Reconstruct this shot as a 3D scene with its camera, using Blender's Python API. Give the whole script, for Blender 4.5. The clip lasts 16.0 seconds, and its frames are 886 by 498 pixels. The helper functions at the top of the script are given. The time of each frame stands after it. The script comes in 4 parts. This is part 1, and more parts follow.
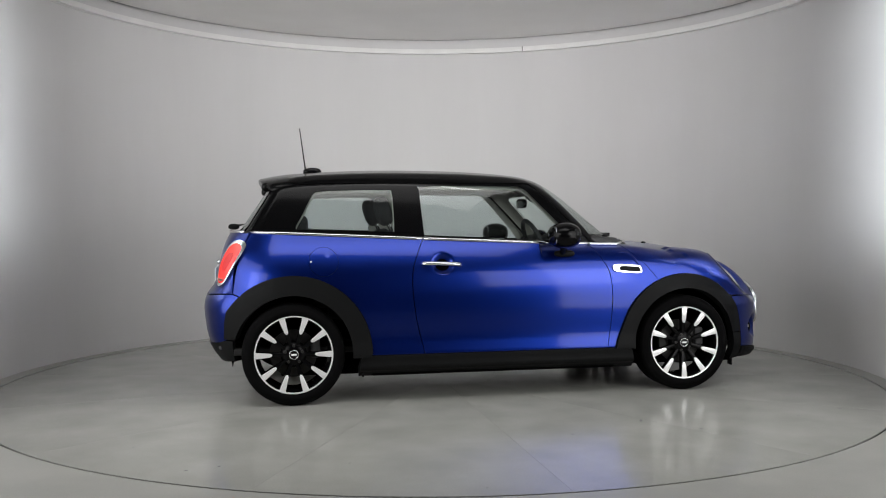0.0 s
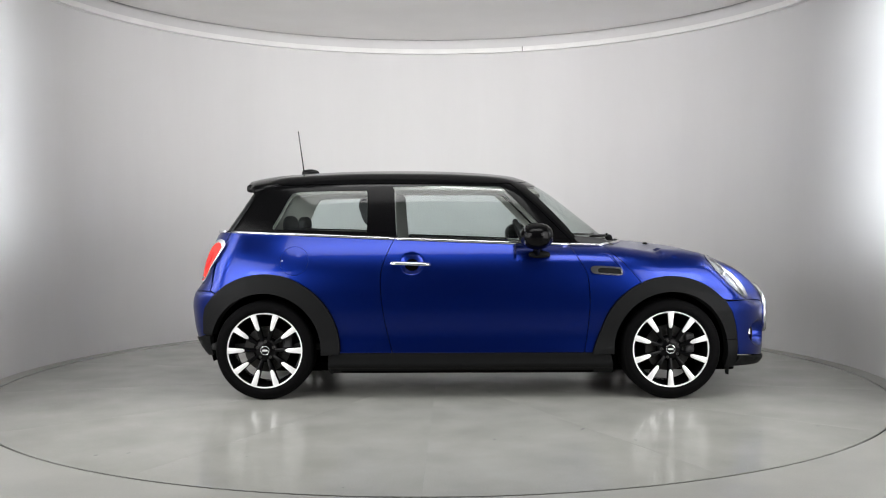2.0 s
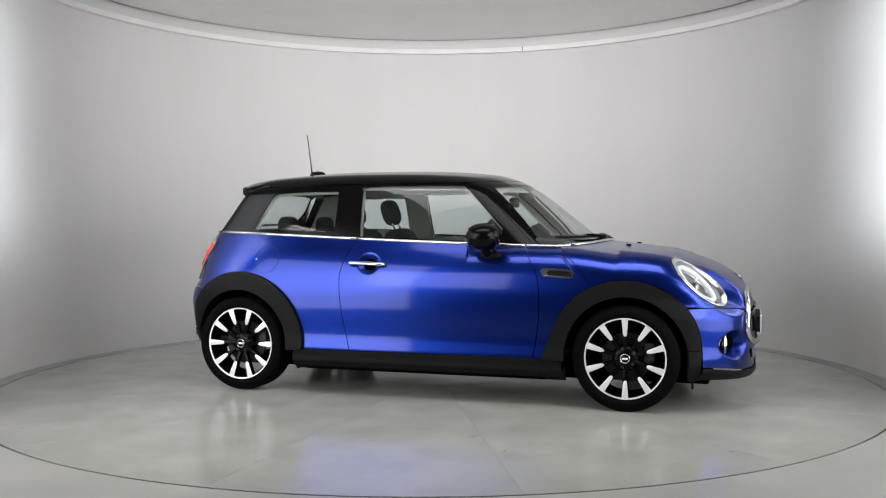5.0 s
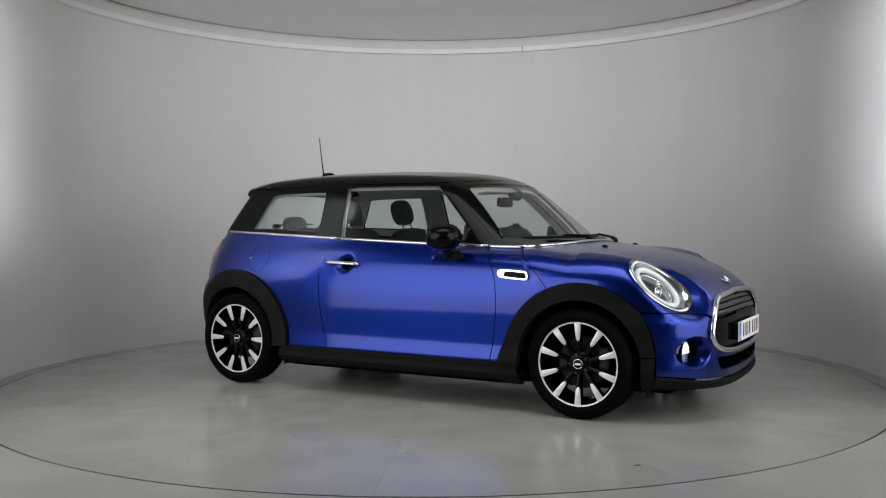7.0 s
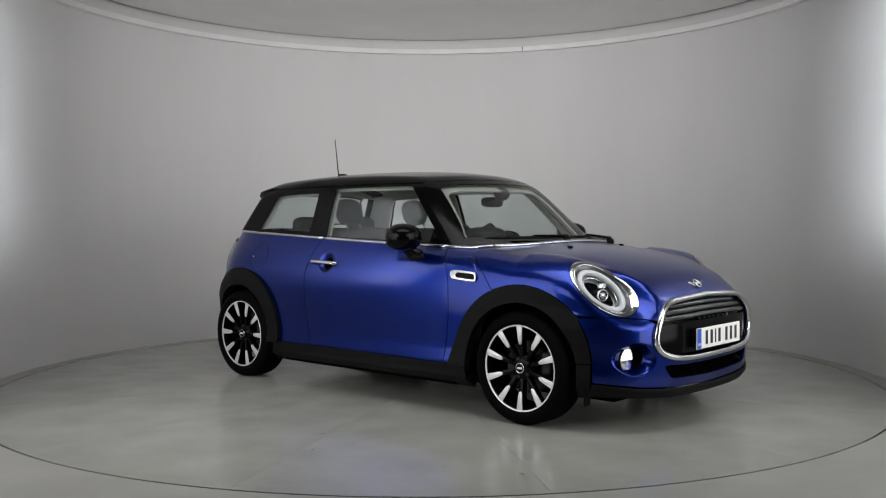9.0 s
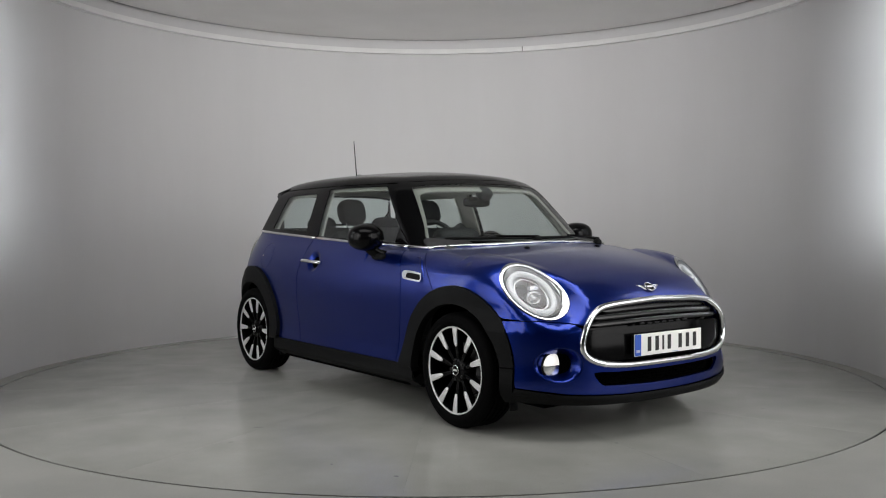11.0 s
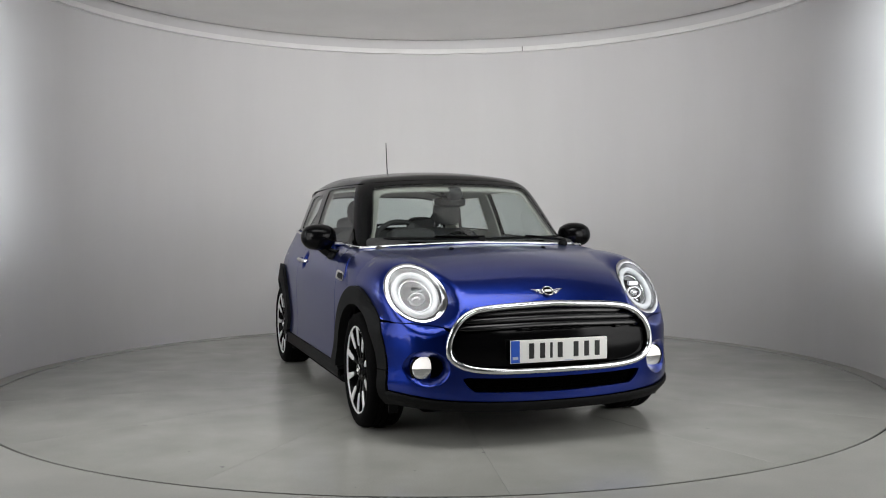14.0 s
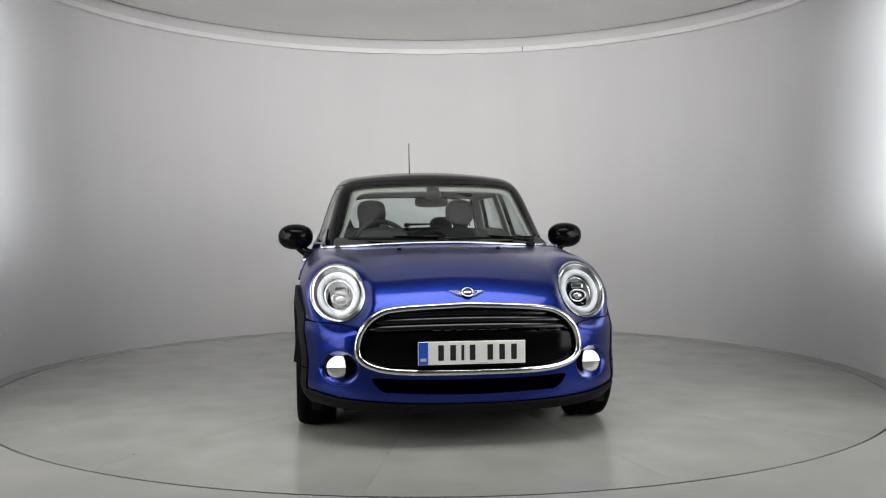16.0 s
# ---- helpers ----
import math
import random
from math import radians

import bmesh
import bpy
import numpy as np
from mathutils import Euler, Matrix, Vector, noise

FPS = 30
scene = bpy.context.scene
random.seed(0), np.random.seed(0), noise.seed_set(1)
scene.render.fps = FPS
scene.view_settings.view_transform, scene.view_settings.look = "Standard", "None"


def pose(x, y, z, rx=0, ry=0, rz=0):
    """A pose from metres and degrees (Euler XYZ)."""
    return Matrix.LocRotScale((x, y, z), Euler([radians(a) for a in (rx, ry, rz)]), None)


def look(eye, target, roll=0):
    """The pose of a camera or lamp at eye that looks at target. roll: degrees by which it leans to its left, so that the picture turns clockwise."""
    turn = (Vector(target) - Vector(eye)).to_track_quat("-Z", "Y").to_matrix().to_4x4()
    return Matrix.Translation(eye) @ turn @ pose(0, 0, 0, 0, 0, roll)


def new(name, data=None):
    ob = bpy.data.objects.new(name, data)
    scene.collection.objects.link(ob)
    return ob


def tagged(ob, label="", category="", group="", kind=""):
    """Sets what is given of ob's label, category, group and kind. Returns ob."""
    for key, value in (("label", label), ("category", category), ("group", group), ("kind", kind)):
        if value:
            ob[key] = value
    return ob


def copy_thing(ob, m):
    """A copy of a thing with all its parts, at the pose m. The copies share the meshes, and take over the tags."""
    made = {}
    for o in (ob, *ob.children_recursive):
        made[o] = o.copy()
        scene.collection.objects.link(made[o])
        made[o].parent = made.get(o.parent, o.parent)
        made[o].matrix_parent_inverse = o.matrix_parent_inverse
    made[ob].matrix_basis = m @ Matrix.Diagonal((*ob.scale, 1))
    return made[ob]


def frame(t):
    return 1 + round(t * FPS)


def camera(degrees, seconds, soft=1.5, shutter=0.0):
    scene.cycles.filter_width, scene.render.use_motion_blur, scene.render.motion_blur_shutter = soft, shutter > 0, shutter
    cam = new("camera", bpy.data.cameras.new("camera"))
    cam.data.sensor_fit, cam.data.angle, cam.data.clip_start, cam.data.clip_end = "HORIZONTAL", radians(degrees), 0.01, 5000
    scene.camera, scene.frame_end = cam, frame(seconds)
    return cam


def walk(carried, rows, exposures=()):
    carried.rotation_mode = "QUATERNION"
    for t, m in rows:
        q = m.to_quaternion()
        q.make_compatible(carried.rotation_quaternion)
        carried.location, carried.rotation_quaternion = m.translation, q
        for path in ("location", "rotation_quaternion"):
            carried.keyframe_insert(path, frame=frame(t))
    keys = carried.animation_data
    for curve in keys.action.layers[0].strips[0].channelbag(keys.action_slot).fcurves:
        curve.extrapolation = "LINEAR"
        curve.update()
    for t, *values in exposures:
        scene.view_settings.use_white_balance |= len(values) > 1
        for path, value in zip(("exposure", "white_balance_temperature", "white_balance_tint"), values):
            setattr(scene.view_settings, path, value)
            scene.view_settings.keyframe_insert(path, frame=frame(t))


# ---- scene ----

# ---------------------------------------------------------------- camera
cam = camera(51.27, 16.0, soft=1.1)
EYE = (0.0, -6.5895, 1.0808)
AHEAD = (EYE[0] + math.sin(radians(0.418)), EYE[1] + math.cos(radians(0.418)), EYE[2] - math.tan(radians(1.557)))
walk(cam, [(0.0, look(EYE, AHEAD, -0.327)), (16.0, look(EYE, AHEAD, -0.327))],
     exposures=[(0.0, -0.06), (1.0, 0.24), (2.0, 0.45), (4.0, 0.50), (7.0, -0.28), (9.0, -0.33), (12.5, -0.23), (16.0, 0.07)])

# ---------------------------------------------------------------- light
world = bpy.data.worlds.new("world")
scene.world = world
world.use_nodes = True
world.node_tree.nodes["Background"].inputs[0].default_value = (0.8, 0.85, 1.0, 1)
world.node_tree.nodes["Background"].inputs[1].default_value = 0.02


def area_lamp(name, eye, target, width, height, watts, colour, spread=180):
    data = bpy.data.lights.new(name, "AREA")
    data.shape, data.size, data.size_y, data.energy, data.color = "RECTANGLE", width, height, watts, colour
    data.spread = radians(spread)
    ob = new(name, data)
    ob.matrix_world = look(eye, target)
    return ob


WHITE = (1.0, 0.995, 0.985)
COOL = (0.90, 0.955, 1.0)
for s in (-1, 1):
    area_lamp("wall_washer_lamp", (s * 2.80, -1.25, 1.88), (s * 3.30, -0.45, 1.85), 0.2, 1.8, 34, COOL, 52)
    area_lamp("softbox_lamp", (s * 2.85, -4.6, 1.95), (s * -0.1, 0.6, 0.9), 1.6, 1.5, 25, WHITE)
    area_lamp("side_softbox_lamp", (s * 2.88, -2.45, 1.42), (s * 0.2, 0.1, 0.9), 2.3, 2.4, 25, WHITE, 110)
# unseen fill added high at the front to brighten the back wall
area_lamp("back_wall_lamp", (0, -1.45, 2.80), (0, 3.1, 1.58), 2.0, 0.3, 28, WHITE, 106)
# unseen overhead fill, added to lift the floor in front of the car
area_lamp("overhead_lamp", (0, -2.5, 3.4), (0, -2.4, 0), 3.6, 1.4, 36, WHITE, 115)


# ---------------------------------------------------------------- materials
def material(name, colour, rough=0.5, metal=0.0, coat=0.0, grain=0.0, grain_size=60.0, blotch=0.0, blotch_size=3.0,
             bump=0.0, spec=0.5, coat_rough=0.03, stretch=(1, 1, 1), rough_var=0.0):
    """A painted, plastic, cloth or metal surface: colour varied at two scales, with fine relief."""
    m = bpy.data.materials.new(name)
    m.use_nodes = True
    t = m.node_tree
    b = t.nodes["Principled BSDF"]
    b.inputs["Base Color"].default_value = (*colour, 1)
    b.inputs["Roughness"].default_value = rough
    b.inputs["Metallic"].default_value = metal
    b.inputs["Specular IOR Level"].default_value = spec
    b.inputs["Coat Weight"].default_value = coat
    b.inputs["Coat Roughness"].default_value = coat_rough
    if not (grain or blotch or bump or rough_var):
        return m
    coord = t.nodes.new("ShaderNodeTexCoord")
    mapping = t.nodes.new("ShaderNodeMapping")
    mapping.inputs["Scale"].default_value = stretch
    t.links.new(coord.outputs["Object"], mapping.inputs["Vector"])
    fine = t.nodes.new("ShaderNodeTexNoise")
    fine.inputs["Scale"].default_value, fine.inputs["Detail"].default_value = grain_size, 4
    wide = t.nodes.new("ShaderNodeTexNoise")
    wide.inputs["Scale"].default_value, wide.inputs["Detail"].default_value = blotch_size, 5
    for n in (fine, wide):
        t.links.new(mapping.outputs[0], n.inputs["Vector"])
    last = None
    for n, amount in ((fine, grain), (wide, blotch)):
        if amount:
            ramp = t.nodes.new("ShaderNodeMapRange")
            ramp.inputs["From Min"].default_value, ramp.inputs["From Max"].default_value = 0.3, 0.7
            ramp.inputs["To Min"].default_value, ramp.inputs["To Max"].default_value = 1 - amount, 1 + amount
            t.links.new(n.outputs["Fac"], ramp.inputs["Value"])
            mul = t.nodes.new("ShaderNodeVectorMath")
            mul.operation = "MULTIPLY"
            mul.inputs[0].default_value = colour
            if last:
                t.links.new(last, mul.inputs[0])
            t.links.new(ramp.outputs[0], mul.inputs[1])
            last = mul.outputs[0]
    if last:
        t.links.new(last, b.inputs["Base Color"])
    if rough_var:
        rr = t.nodes.new("ShaderNodeMapRange")
        rr.inputs["From Min"].default_value, rr.inputs["From Max"].default_value = 0.3, 0.7
        rr.inputs["To Min"].default_value, rr.inputs["To Max"].default_value = max(0.0, rough - rough_var), rough + rough_var
        t.links.new(wide.outputs["Fac"], rr.inputs["Value"])
        t.links.new(rr.outputs[0], b.inputs["Roughness"])
    if bump:
        bp = t.nodes.new("ShaderNodeBump")
        bp.inputs["Strength"].default_value, bp.inputs["Distance"].default_value = 1.0, bump
        t.links.new(fine.outputs["Fac"], bp.inputs["Height"])
        t.links.new(bp.outputs[0], b.inputs["Normal"])
    return m


def glass_material(name, tint, rough=0.0):
    """Thin glass: mostly clear, tinted, with a mirror sheen that grows at a slant."""
    m = bpy.data.materials.new(name)
    m.use_nodes = True
    t = m.node_tree
    t.nodes.remove(t.nodes["Principled BSDF"])
    clear = t.nodes.new("ShaderNodeBsdfTransparent")
    clear.inputs[0].default_value = (*tint, 1)
    gloss = t.nodes.new("ShaderNodeBsdfGlossy")
    gloss.inputs["Roughness"].default_value = rough
    slant = t.nodes.new("ShaderNodeLayerWeight")
    slant.inputs[0].default_value = 0.5
    power = t.nodes.new("ShaderNodeMath")
    power.operation = "POWER"
    power.inputs[1].default_value = 4.0
    t.links.new(slant.outputs["Facing"], power.inputs[0])
    fres = t.nodes.new("ShaderNodeMath")
    fres.operation = "MULTIPLY_ADD"
    fres.inputs[1].default_value, fres.inputs[2].default_value = 0.55, 0.075
    t.links.new(power.outputs[0], fres.inputs[0])
    mix = t.nodes.new("ShaderNodeMixShader")
    t.links.new(fres.outputs[0], mix.inputs[0])
    t.links.new(clear.outputs[0], mix.inputs[1])
    t.links.new(gloss.outputs[0], mix.inputs[2])
    t.links.new(mix.outputs[0], t.nodes["Material Output"].inputs[0])
    return m


def glow_material(name, colour, strength):
    m = bpy.data.materials.new(name)
    m.use_nodes = True
    b = m.node_tree.nodes["Principled BSDF"]
    b.inputs["Base Color"].default_value = (*colour, 1)
    b.inputs["Emission Color"].default_value = (*colour, 1)
    b.inputs["Emission Strength"].default_value = strength
    b.inputs["Roughness"].default_value = 0.15
    return m


BLUE = material("blue_metallic_paint", (0.0025, 0.0195, 0.212), rough=0.275, metal=0.92, coat=0.5, coat_rough=0.08, grain=0.10, grain_size=900, blotch=0.02)
BLACK_PAINT = material("black_gloss_paint", (0.003, 0.003, 0.0033), rough=0.16, spec=0.10, blotch=0.06)
PIANO = material("black_gloss_trim", (0.0025, 0.0025, 0.0028), rough=0.13, spec=0.13, blotch=0.08)
SLAT = material("gloss_black_grille_bar", (0.004, 0.004, 0.0045), rough=0.22, spec=0.5, blotch=0.08)
PLASTIC = material("black_textured_plastic", (0.0042, 0.0044, 0.0047), rough=0.58, spec=0.12, grain=0.12, grain_size=400, bump=0.0004, blotch=0.08)
DARK = material("black_inner_metal", (0.002, 0.002, 0.002), rough=0.9, spec=0.0, blotch=0.1)
CHROME = material("chrome", (0.74, 0.75, 0.76), rough=0.14, metal=1.0, blotch=0.02)
MIRROR = material("tinted_mirror_glass", (0.30, 0.31, 0.33), rough=0.03, metal=1.0, blotch=0.02)
SILVER = material("machined_aluminium", (0.90, 0.90, 0.90), rough=0.40, metal=0.55, grain=0.04, grain_size=500)
RIM_BLACK = material("black_alloy_lacquer", (0.002, 0.002, 0.0022), rough=0.22, spec=0.10, blotch=0.1)
RUBBER = material("tyre_rubber", (0.0028, 0.0028, 0.003), rough=0.75, spec=0.04, grain=0.15, grain_size=250, bump=0.0005, blotch=0.15)
STEEL = material("brake_steel", (0.030, 0.029, 0.028), rough=0.5, metal=0.6, grain=0.1, grain_size=120)
CLOTH = material("dark_grey_seat_cloth", (0.05, 0.05, 0.053), rough=0.95, grain=0.25, grain_size=700, bump=0.0006, blotch=0.08)
LINING = material("pale_grey_headlining", (0.50, 0.49, 0.45), rough=0.95, grain=0.08, grain_size=500, bump=0.0004, blotch=0.04)
DASH = material("charcoal_dashboard_plastic", (0.03, 0.03, 0.032), rough=0.6, grain=0.15, grain_size=500, bump=0.0004, blotch=0.06)
CARPET = material("black_carpet", (0.012, 0.012, 0.012), rough=1.0, grain=0.3, grain_size=400, bump=0.001)
GLASS = glass_material("window_glass", (0.80, 0.86, 0.85))
SCREEN = glass_material("windscreen_glass", (0.82, 0.87, 0.85))
LENS = glass_material("clear_lamp_lens", (0.93, 0.94, 0.95))
RED_LENS = glow_material("lit_red_lamp_lens", (0.75, 0.022, 0.014), 0.34)
DEEP_RED = glow_material("deep_red_lamp_lens", (0.55, 0.010, 0.008), 0.22)
AMBER = material("smoked_lamp_lens", (0.22, 0.03, 0.02), rough=0.15, coat=1.0, grain=0.1)
REFLECTOR = material("lamp_reflector", (0.8, 0.81, 0.83), rough=0.16, metal=1.0, grain=0.06, grain_size=80)
BOWL = material("grey_lamp_bowl", (0.20, 0.205, 0.215), rough=0.3, metal=0.6, grain=0.1, grain_size=60)
PALE = material("satin_light_ring", (0.82, 0.84, 0.86), rough=0.25, blotch=0.03, coat=0.5)
LIT = glow_material("lit_lamp", (1.0, 0.97, 0.92), 0.8)
PLATE = material("white_plate", (0.92, 0.92, 0.89), rough=0.35, coat=0.3, blotch=0.03)
PLATE_BLUE = material("blue_plate_band", (0.02, 0.10, 0.55), rough=0.35, blotch=0.05)
INK = material("black_ink", (0.012, 0.012, 0.012), rough=0.5, blotch=0.1)
EU_INK = material("pale_ink", (0.5, 0.55, 0.7), rough=0.5, blotch=0.1)

WALL = material("matt_white_wall", (0.668, 0.658, 0.658), rough=0.85, grain=0.005, grain_size=14, blotch=0.03, blotch_size=1.4, bump=0.0003, stretch=(1, 1, 0.12))
CEIL = material("white_stretched_ceiling", (0.86, 0.845, 0.83), rough=0.6, blotch=0.03, blotch_size=1.5, grain=0.01)
TRIM = material("white_ceiling_trim", (0.80, 0.79, 0.78), rough=0.4, blotch=0.04, blotch_size=4)
FLOOR = material("grey_sealed_screed", (0.335, 0.335, 0.31), rough=0.18, spec=0.24, grain=0.06, grain_size=130, blotch=0.09, blotch_size=2.6, rough_var=0.05)
OUTER = material("grey_sealed_screed_outer", (0.335, 0.335, 0.31), rough=0.3, spec=0.2, grain=0.06, grain_size=130, blotch=0.09, blotch_size=2.6)
SEAM = material("dark_floor_gap", (0.012, 0.012, 0.012), rough=0.8, grain=0.2)
JOINT = material("floor_joint", (0.20, 0.20, 0.19), rough=0.7, grain=0.2)
SCUFF = material("floor_scuff", (0.05, 0.048, 0.045), rough=0.5, grain=0.3, grain_size=80)
ROOM = material("grey_studio_wall", (0.30, 0.30, 0.305), rough=0.9, blotch=0.04, grain=0.02)
LAMP_CASE = material("black_lamp_case", (0.02, 0.02, 0.02), rough=0.6, grain=0.1)


# ---------------------------------------------------------------- mesh builders
def mesh_object(name, verts, faces, mat, parent=None, label="", smooth=True, normals=None):
    me = bpy.data.meshes.new(name)
    me.from_pydata([tuple(map(float, v)) for v in verts], [], faces)
    for mm in (mat if isinstance(mat, (list, tuple)) else [mat]):
        me.materials.append(mm)
    me.polygons.foreach_set("use_smooth", [smooth] * len(me.polygons))
    if normals is not None:
        me.normals_split_custom_set([tuple(map(float, n)) for n in normals])
    ob = new(name, me)
    if parent:
        ob.parent = parent
    if label:
        tagged(ob, label)
    return ob


def part(name, bm, mat, parent, label="", sharp=None):
    """One bmesh as one mesh object under a thing or a part."""
    me = bpy.data.meshes.new(name)
    bmesh.ops.recalc_face_normals(bm, faces=bm.faces)
    if sharp is not None:
        for f in bm.faces:
            f.smooth = True
        for e in bm.edges:
            if len(e.link_faces) == 2 and e.calc_face_angle(0) > radians(sharp):
                e.smooth = False
    bm.to_mesh(me)
    bm.free()
    me.materials.append(mat)
    ob = new(name, me)
    if parent:
        ob.parent = parent
    if label:
        tagged(ob, label)
    return ob


def mirrored(ob, parent=None):
    """The same part on the car's other side."""
    me = ob.data.copy()
    me.transform(Matrix.Scale(-1, 4, (0, 1, 0)))
    me.flip_normals()
    o = new(ob.name.split(".")[0], me)
    o.parent = parent or ob.parent
    if "label" in ob:
        tagged(o, ob["label"])
    return o


def bm_box(size, at=(0, 0, 0), bevel=0.01, segs=2, turn=None):
    bm = bmesh.new()
    bmesh.ops.create_cube(bm, size=1.0)
    bmesh.ops.scale(bm, vec=size, verts=bm.verts)
    if bevel:
        bmesh.ops.bevel(bm, geom=list(bm.edges), offset=bevel, segments=segs, profile=0.5, affect="EDGES")
    if turn:
        bmesh.ops.transform(bm, matrix=turn, verts=bm.verts)
    bmesh.ops.translate(bm, vec=at, verts=bm.verts)
    return bm


def bm_blob(size, at=(0, 0, 0), e1=0.5, e2=0.5, nu=24, nv=14, turn=None):
    """A rounded cushion-like solid (superellipsoid); size is its full extent."""
    bm = bmesh.new()
    sp = lambda a, e: math.copysign(abs(a) ** e, a)
    rings = []
    for j in range(1, nv):
        v = -math.pi / 2 + math.pi * j / nv
        rings.append([bm.verts.new((size[0] / 2 * sp(math.cos(v), e1) * sp(math.cos(2 * math.pi * i / nu), e2),
                                    size[1] / 2 * sp(math.cos(v), e1) * sp(math.sin(2 * math.pi * i / nu), e2),
                                    size[2] / 2 * sp(math.sin(v), e1))) for i in range(nu)])
    lo, hi = bm.verts.new((0, 0, -size[2] / 2)), bm.verts.new((0, 0, size[2] / 2))
    for a, b in zip(rings, rings[1:]):
        for i in range(nu):
            bm.faces.new((a[i], a[(i + 1) % nu], b[(i + 1) % nu], b[i]))
    for i in range(nu):
        bm.faces.new((lo, rings[0][(i + 1) % nu], rings[0][i]))
        bm.faces.new((hi, rings[-1][i], rings[-1][(i + 1) % nu]))
    if turn:
        bmesh.ops.transform(bm, matrix=turn, verts=bm.verts)
    bmesh.ops.translate(bm, vec=at, verts=bm.verts)
    for f in bm.faces:
        f.smooth = True
    return bm


def bm_lathe(profile, n=48, axis="y", closed=False):
    """Turns a profile of (radius, along) round an axis."""
    bm = bmesh.new()
    rows = []
    for r, a in profile:
        row = []
        for i in range(n):
            c, s = math.cos(2 * math.pi * i / n), math.sin(2 * math.pi * i / n)
            row.append(bm.verts.new((r * c, a, r * s) if axis == "y" else (r * c, r * s, a) if axis == "z" else (a, r * c, r * s)))
        rows.append(row)
    pairs = list(zip(rows, rows[1:])) + ([(rows[-1], rows[0])] if closed else [])
    for a, b in pairs:
        for i in range(n):
            bm.faces.new((a[i], a[(i + 1) % n], b[(i + 1) % n], b[i]))
    for f in bm.faces:
        f.smooth = True
    return bm


def bm_prism(outline, lo, hi, axis="y", bevel=0.0, segs=2):
    """A flat outline pushed from lo to hi along an axis. y: outline is (x, z); x: (y, z); z: (x, y)."""
    bm = bmesh.new()
    put = {"y": lambda a, b, h: (a, h, b), "x": lambda a, b, h: (h, a, b), "z": lambda a, b, h: (a, b, h)}[axis]
    low = [bm.verts.new(put(a, b, lo)) for a, b in outline]
    top = [bm.verts.new(put(a, b, hi)) for a, b in outline]
    n = len(low)
    f1, f2 = bm.faces.new(low), bm.faces.new(top)
    for i in range(n):
        bm.faces.new((low[i], low[(i + 1) % n], top[(i + 1) % n], top[i]))
    if bevel:
        bmesh.ops.bevel(bm, geom=list(f1.edges) + list(f2.edges), offset=bevel, segments=segs, profile=0.5, affect="EDGES")
    return bm


def bm_tube(points, radius, n=10, closed=False, squash=1.0):
    """A round bar along points; radius may be a list."""
    bm = bmesh.new()
    pts = [Vector(p) for p in points]
    rows = []
    side = None
    for i, p in enumerate(pts):
        a = pts[(i - 1) % len(pts)] if closed or i else p
        b = pts[(i + 1) % len(pts)] if closed or i < len(pts) - 1 else p
        d = (b - a).normalized()
        if side is None:
            side = d.orthogonal().normalized()
        side = (side - d * side.dot(d)).normalized()
        up = d.cross(side)
        r = radius[i] if isinstance(radius, (list, tuple)) else radius
        rows.append([bm.verts.new(p + side * r * math.cos(2 * math.pi * k / n) + up * r * squash * math.sin(2 * math.pi * k / n)) for k in range(n)])
    pairs = list(zip(rows, rows[1:])) + ([(rows[-1], rows[0])] if closed else [])
    for a, b in pairs:
        for k in range(n):
            bm.faces.new((a[k], a[(k + 1) % n], b[(k + 1) % n], b[k]))
    if not closed:
        bm.faces.new(rows[0])
        bm.faces.new(rows[-1])
    for f in bm.faces:
        f.smooth = True
    return bm


def smooth_line(points, step=0.02, closed=False):
    """A soft curve (Catmull-Rom) through a few points, evenly cut."""
    p = np.array(points, float)
    n = len(p)
    out = []
    for i in range(n if closed else n - 1):
        if closed:
            a, b, c, d = p[(i - 1) % n], p[i], p[(i + 1) % n], p[(i + 2) % n]
        else:
            b, c = p[i], p[i + 1]
            a = p[i - 1] if i else 2 * b - c
            d = p[i + 2] if i + 2 < n else 2 * c - b
        k = max(2, int(np.linalg.norm(c - b) / step))
        for t in np.arange(k) / k:
            out.append(0.5 * (2 * b + (c - a) * t + (2 * a - 5 * b + 4 * c - d) * t ** 2 + (3 * b - a - 3 * c + d) * t ** 3))
    if not closed:
        out.append(p[-1])
    return np.array(out)


def spline(*knots):
    """A smooth function through (x, value) knots, held straight outside them."""
    k = np.array(knots, float)
    x, v = k[:, 0], k[:, 1]
    h = np.diff(x)
    slope = np.diff(v) / h
    m = np.empty(len(x))
    m[0], m[-1] = slope[0], slope[-1]
    m[1:-1] = (slope[:-1] * h[1:] + slope[1:] * h[:-1]) / (h[1:] + h[:-1])

    def at(q):
        q = np.asarray(q, float)
        i = np.clip(np.searchsorted(x, q) - 1, 0, len(h) - 1)
        t = np.clip((q - x[i]) / h[i], 0, 1)
        r = (v[i] * (1 + 2 * t) * (1 - t) ** 2 + m[i] * h[i] * t * (1 - t) ** 2
             + v[i + 1] * t * t * (3 - 2 * t) + m[i + 1] * h[i] * t * t * (t - 1))
        return r + np.where(q < x[0], (q - x[0]) * m[0], 0) + np.where(q > x[-1], (q - x[-1]) * m[-1], 0)
    return at


# ---------------------------------------------------------------- the car's skin, as smooth solids
def smax(a, b, r):
    h = np.clip(r - np.abs(a - b), 0, None) / r
    return np.maximum(a, b) + h * h * r * 0.25


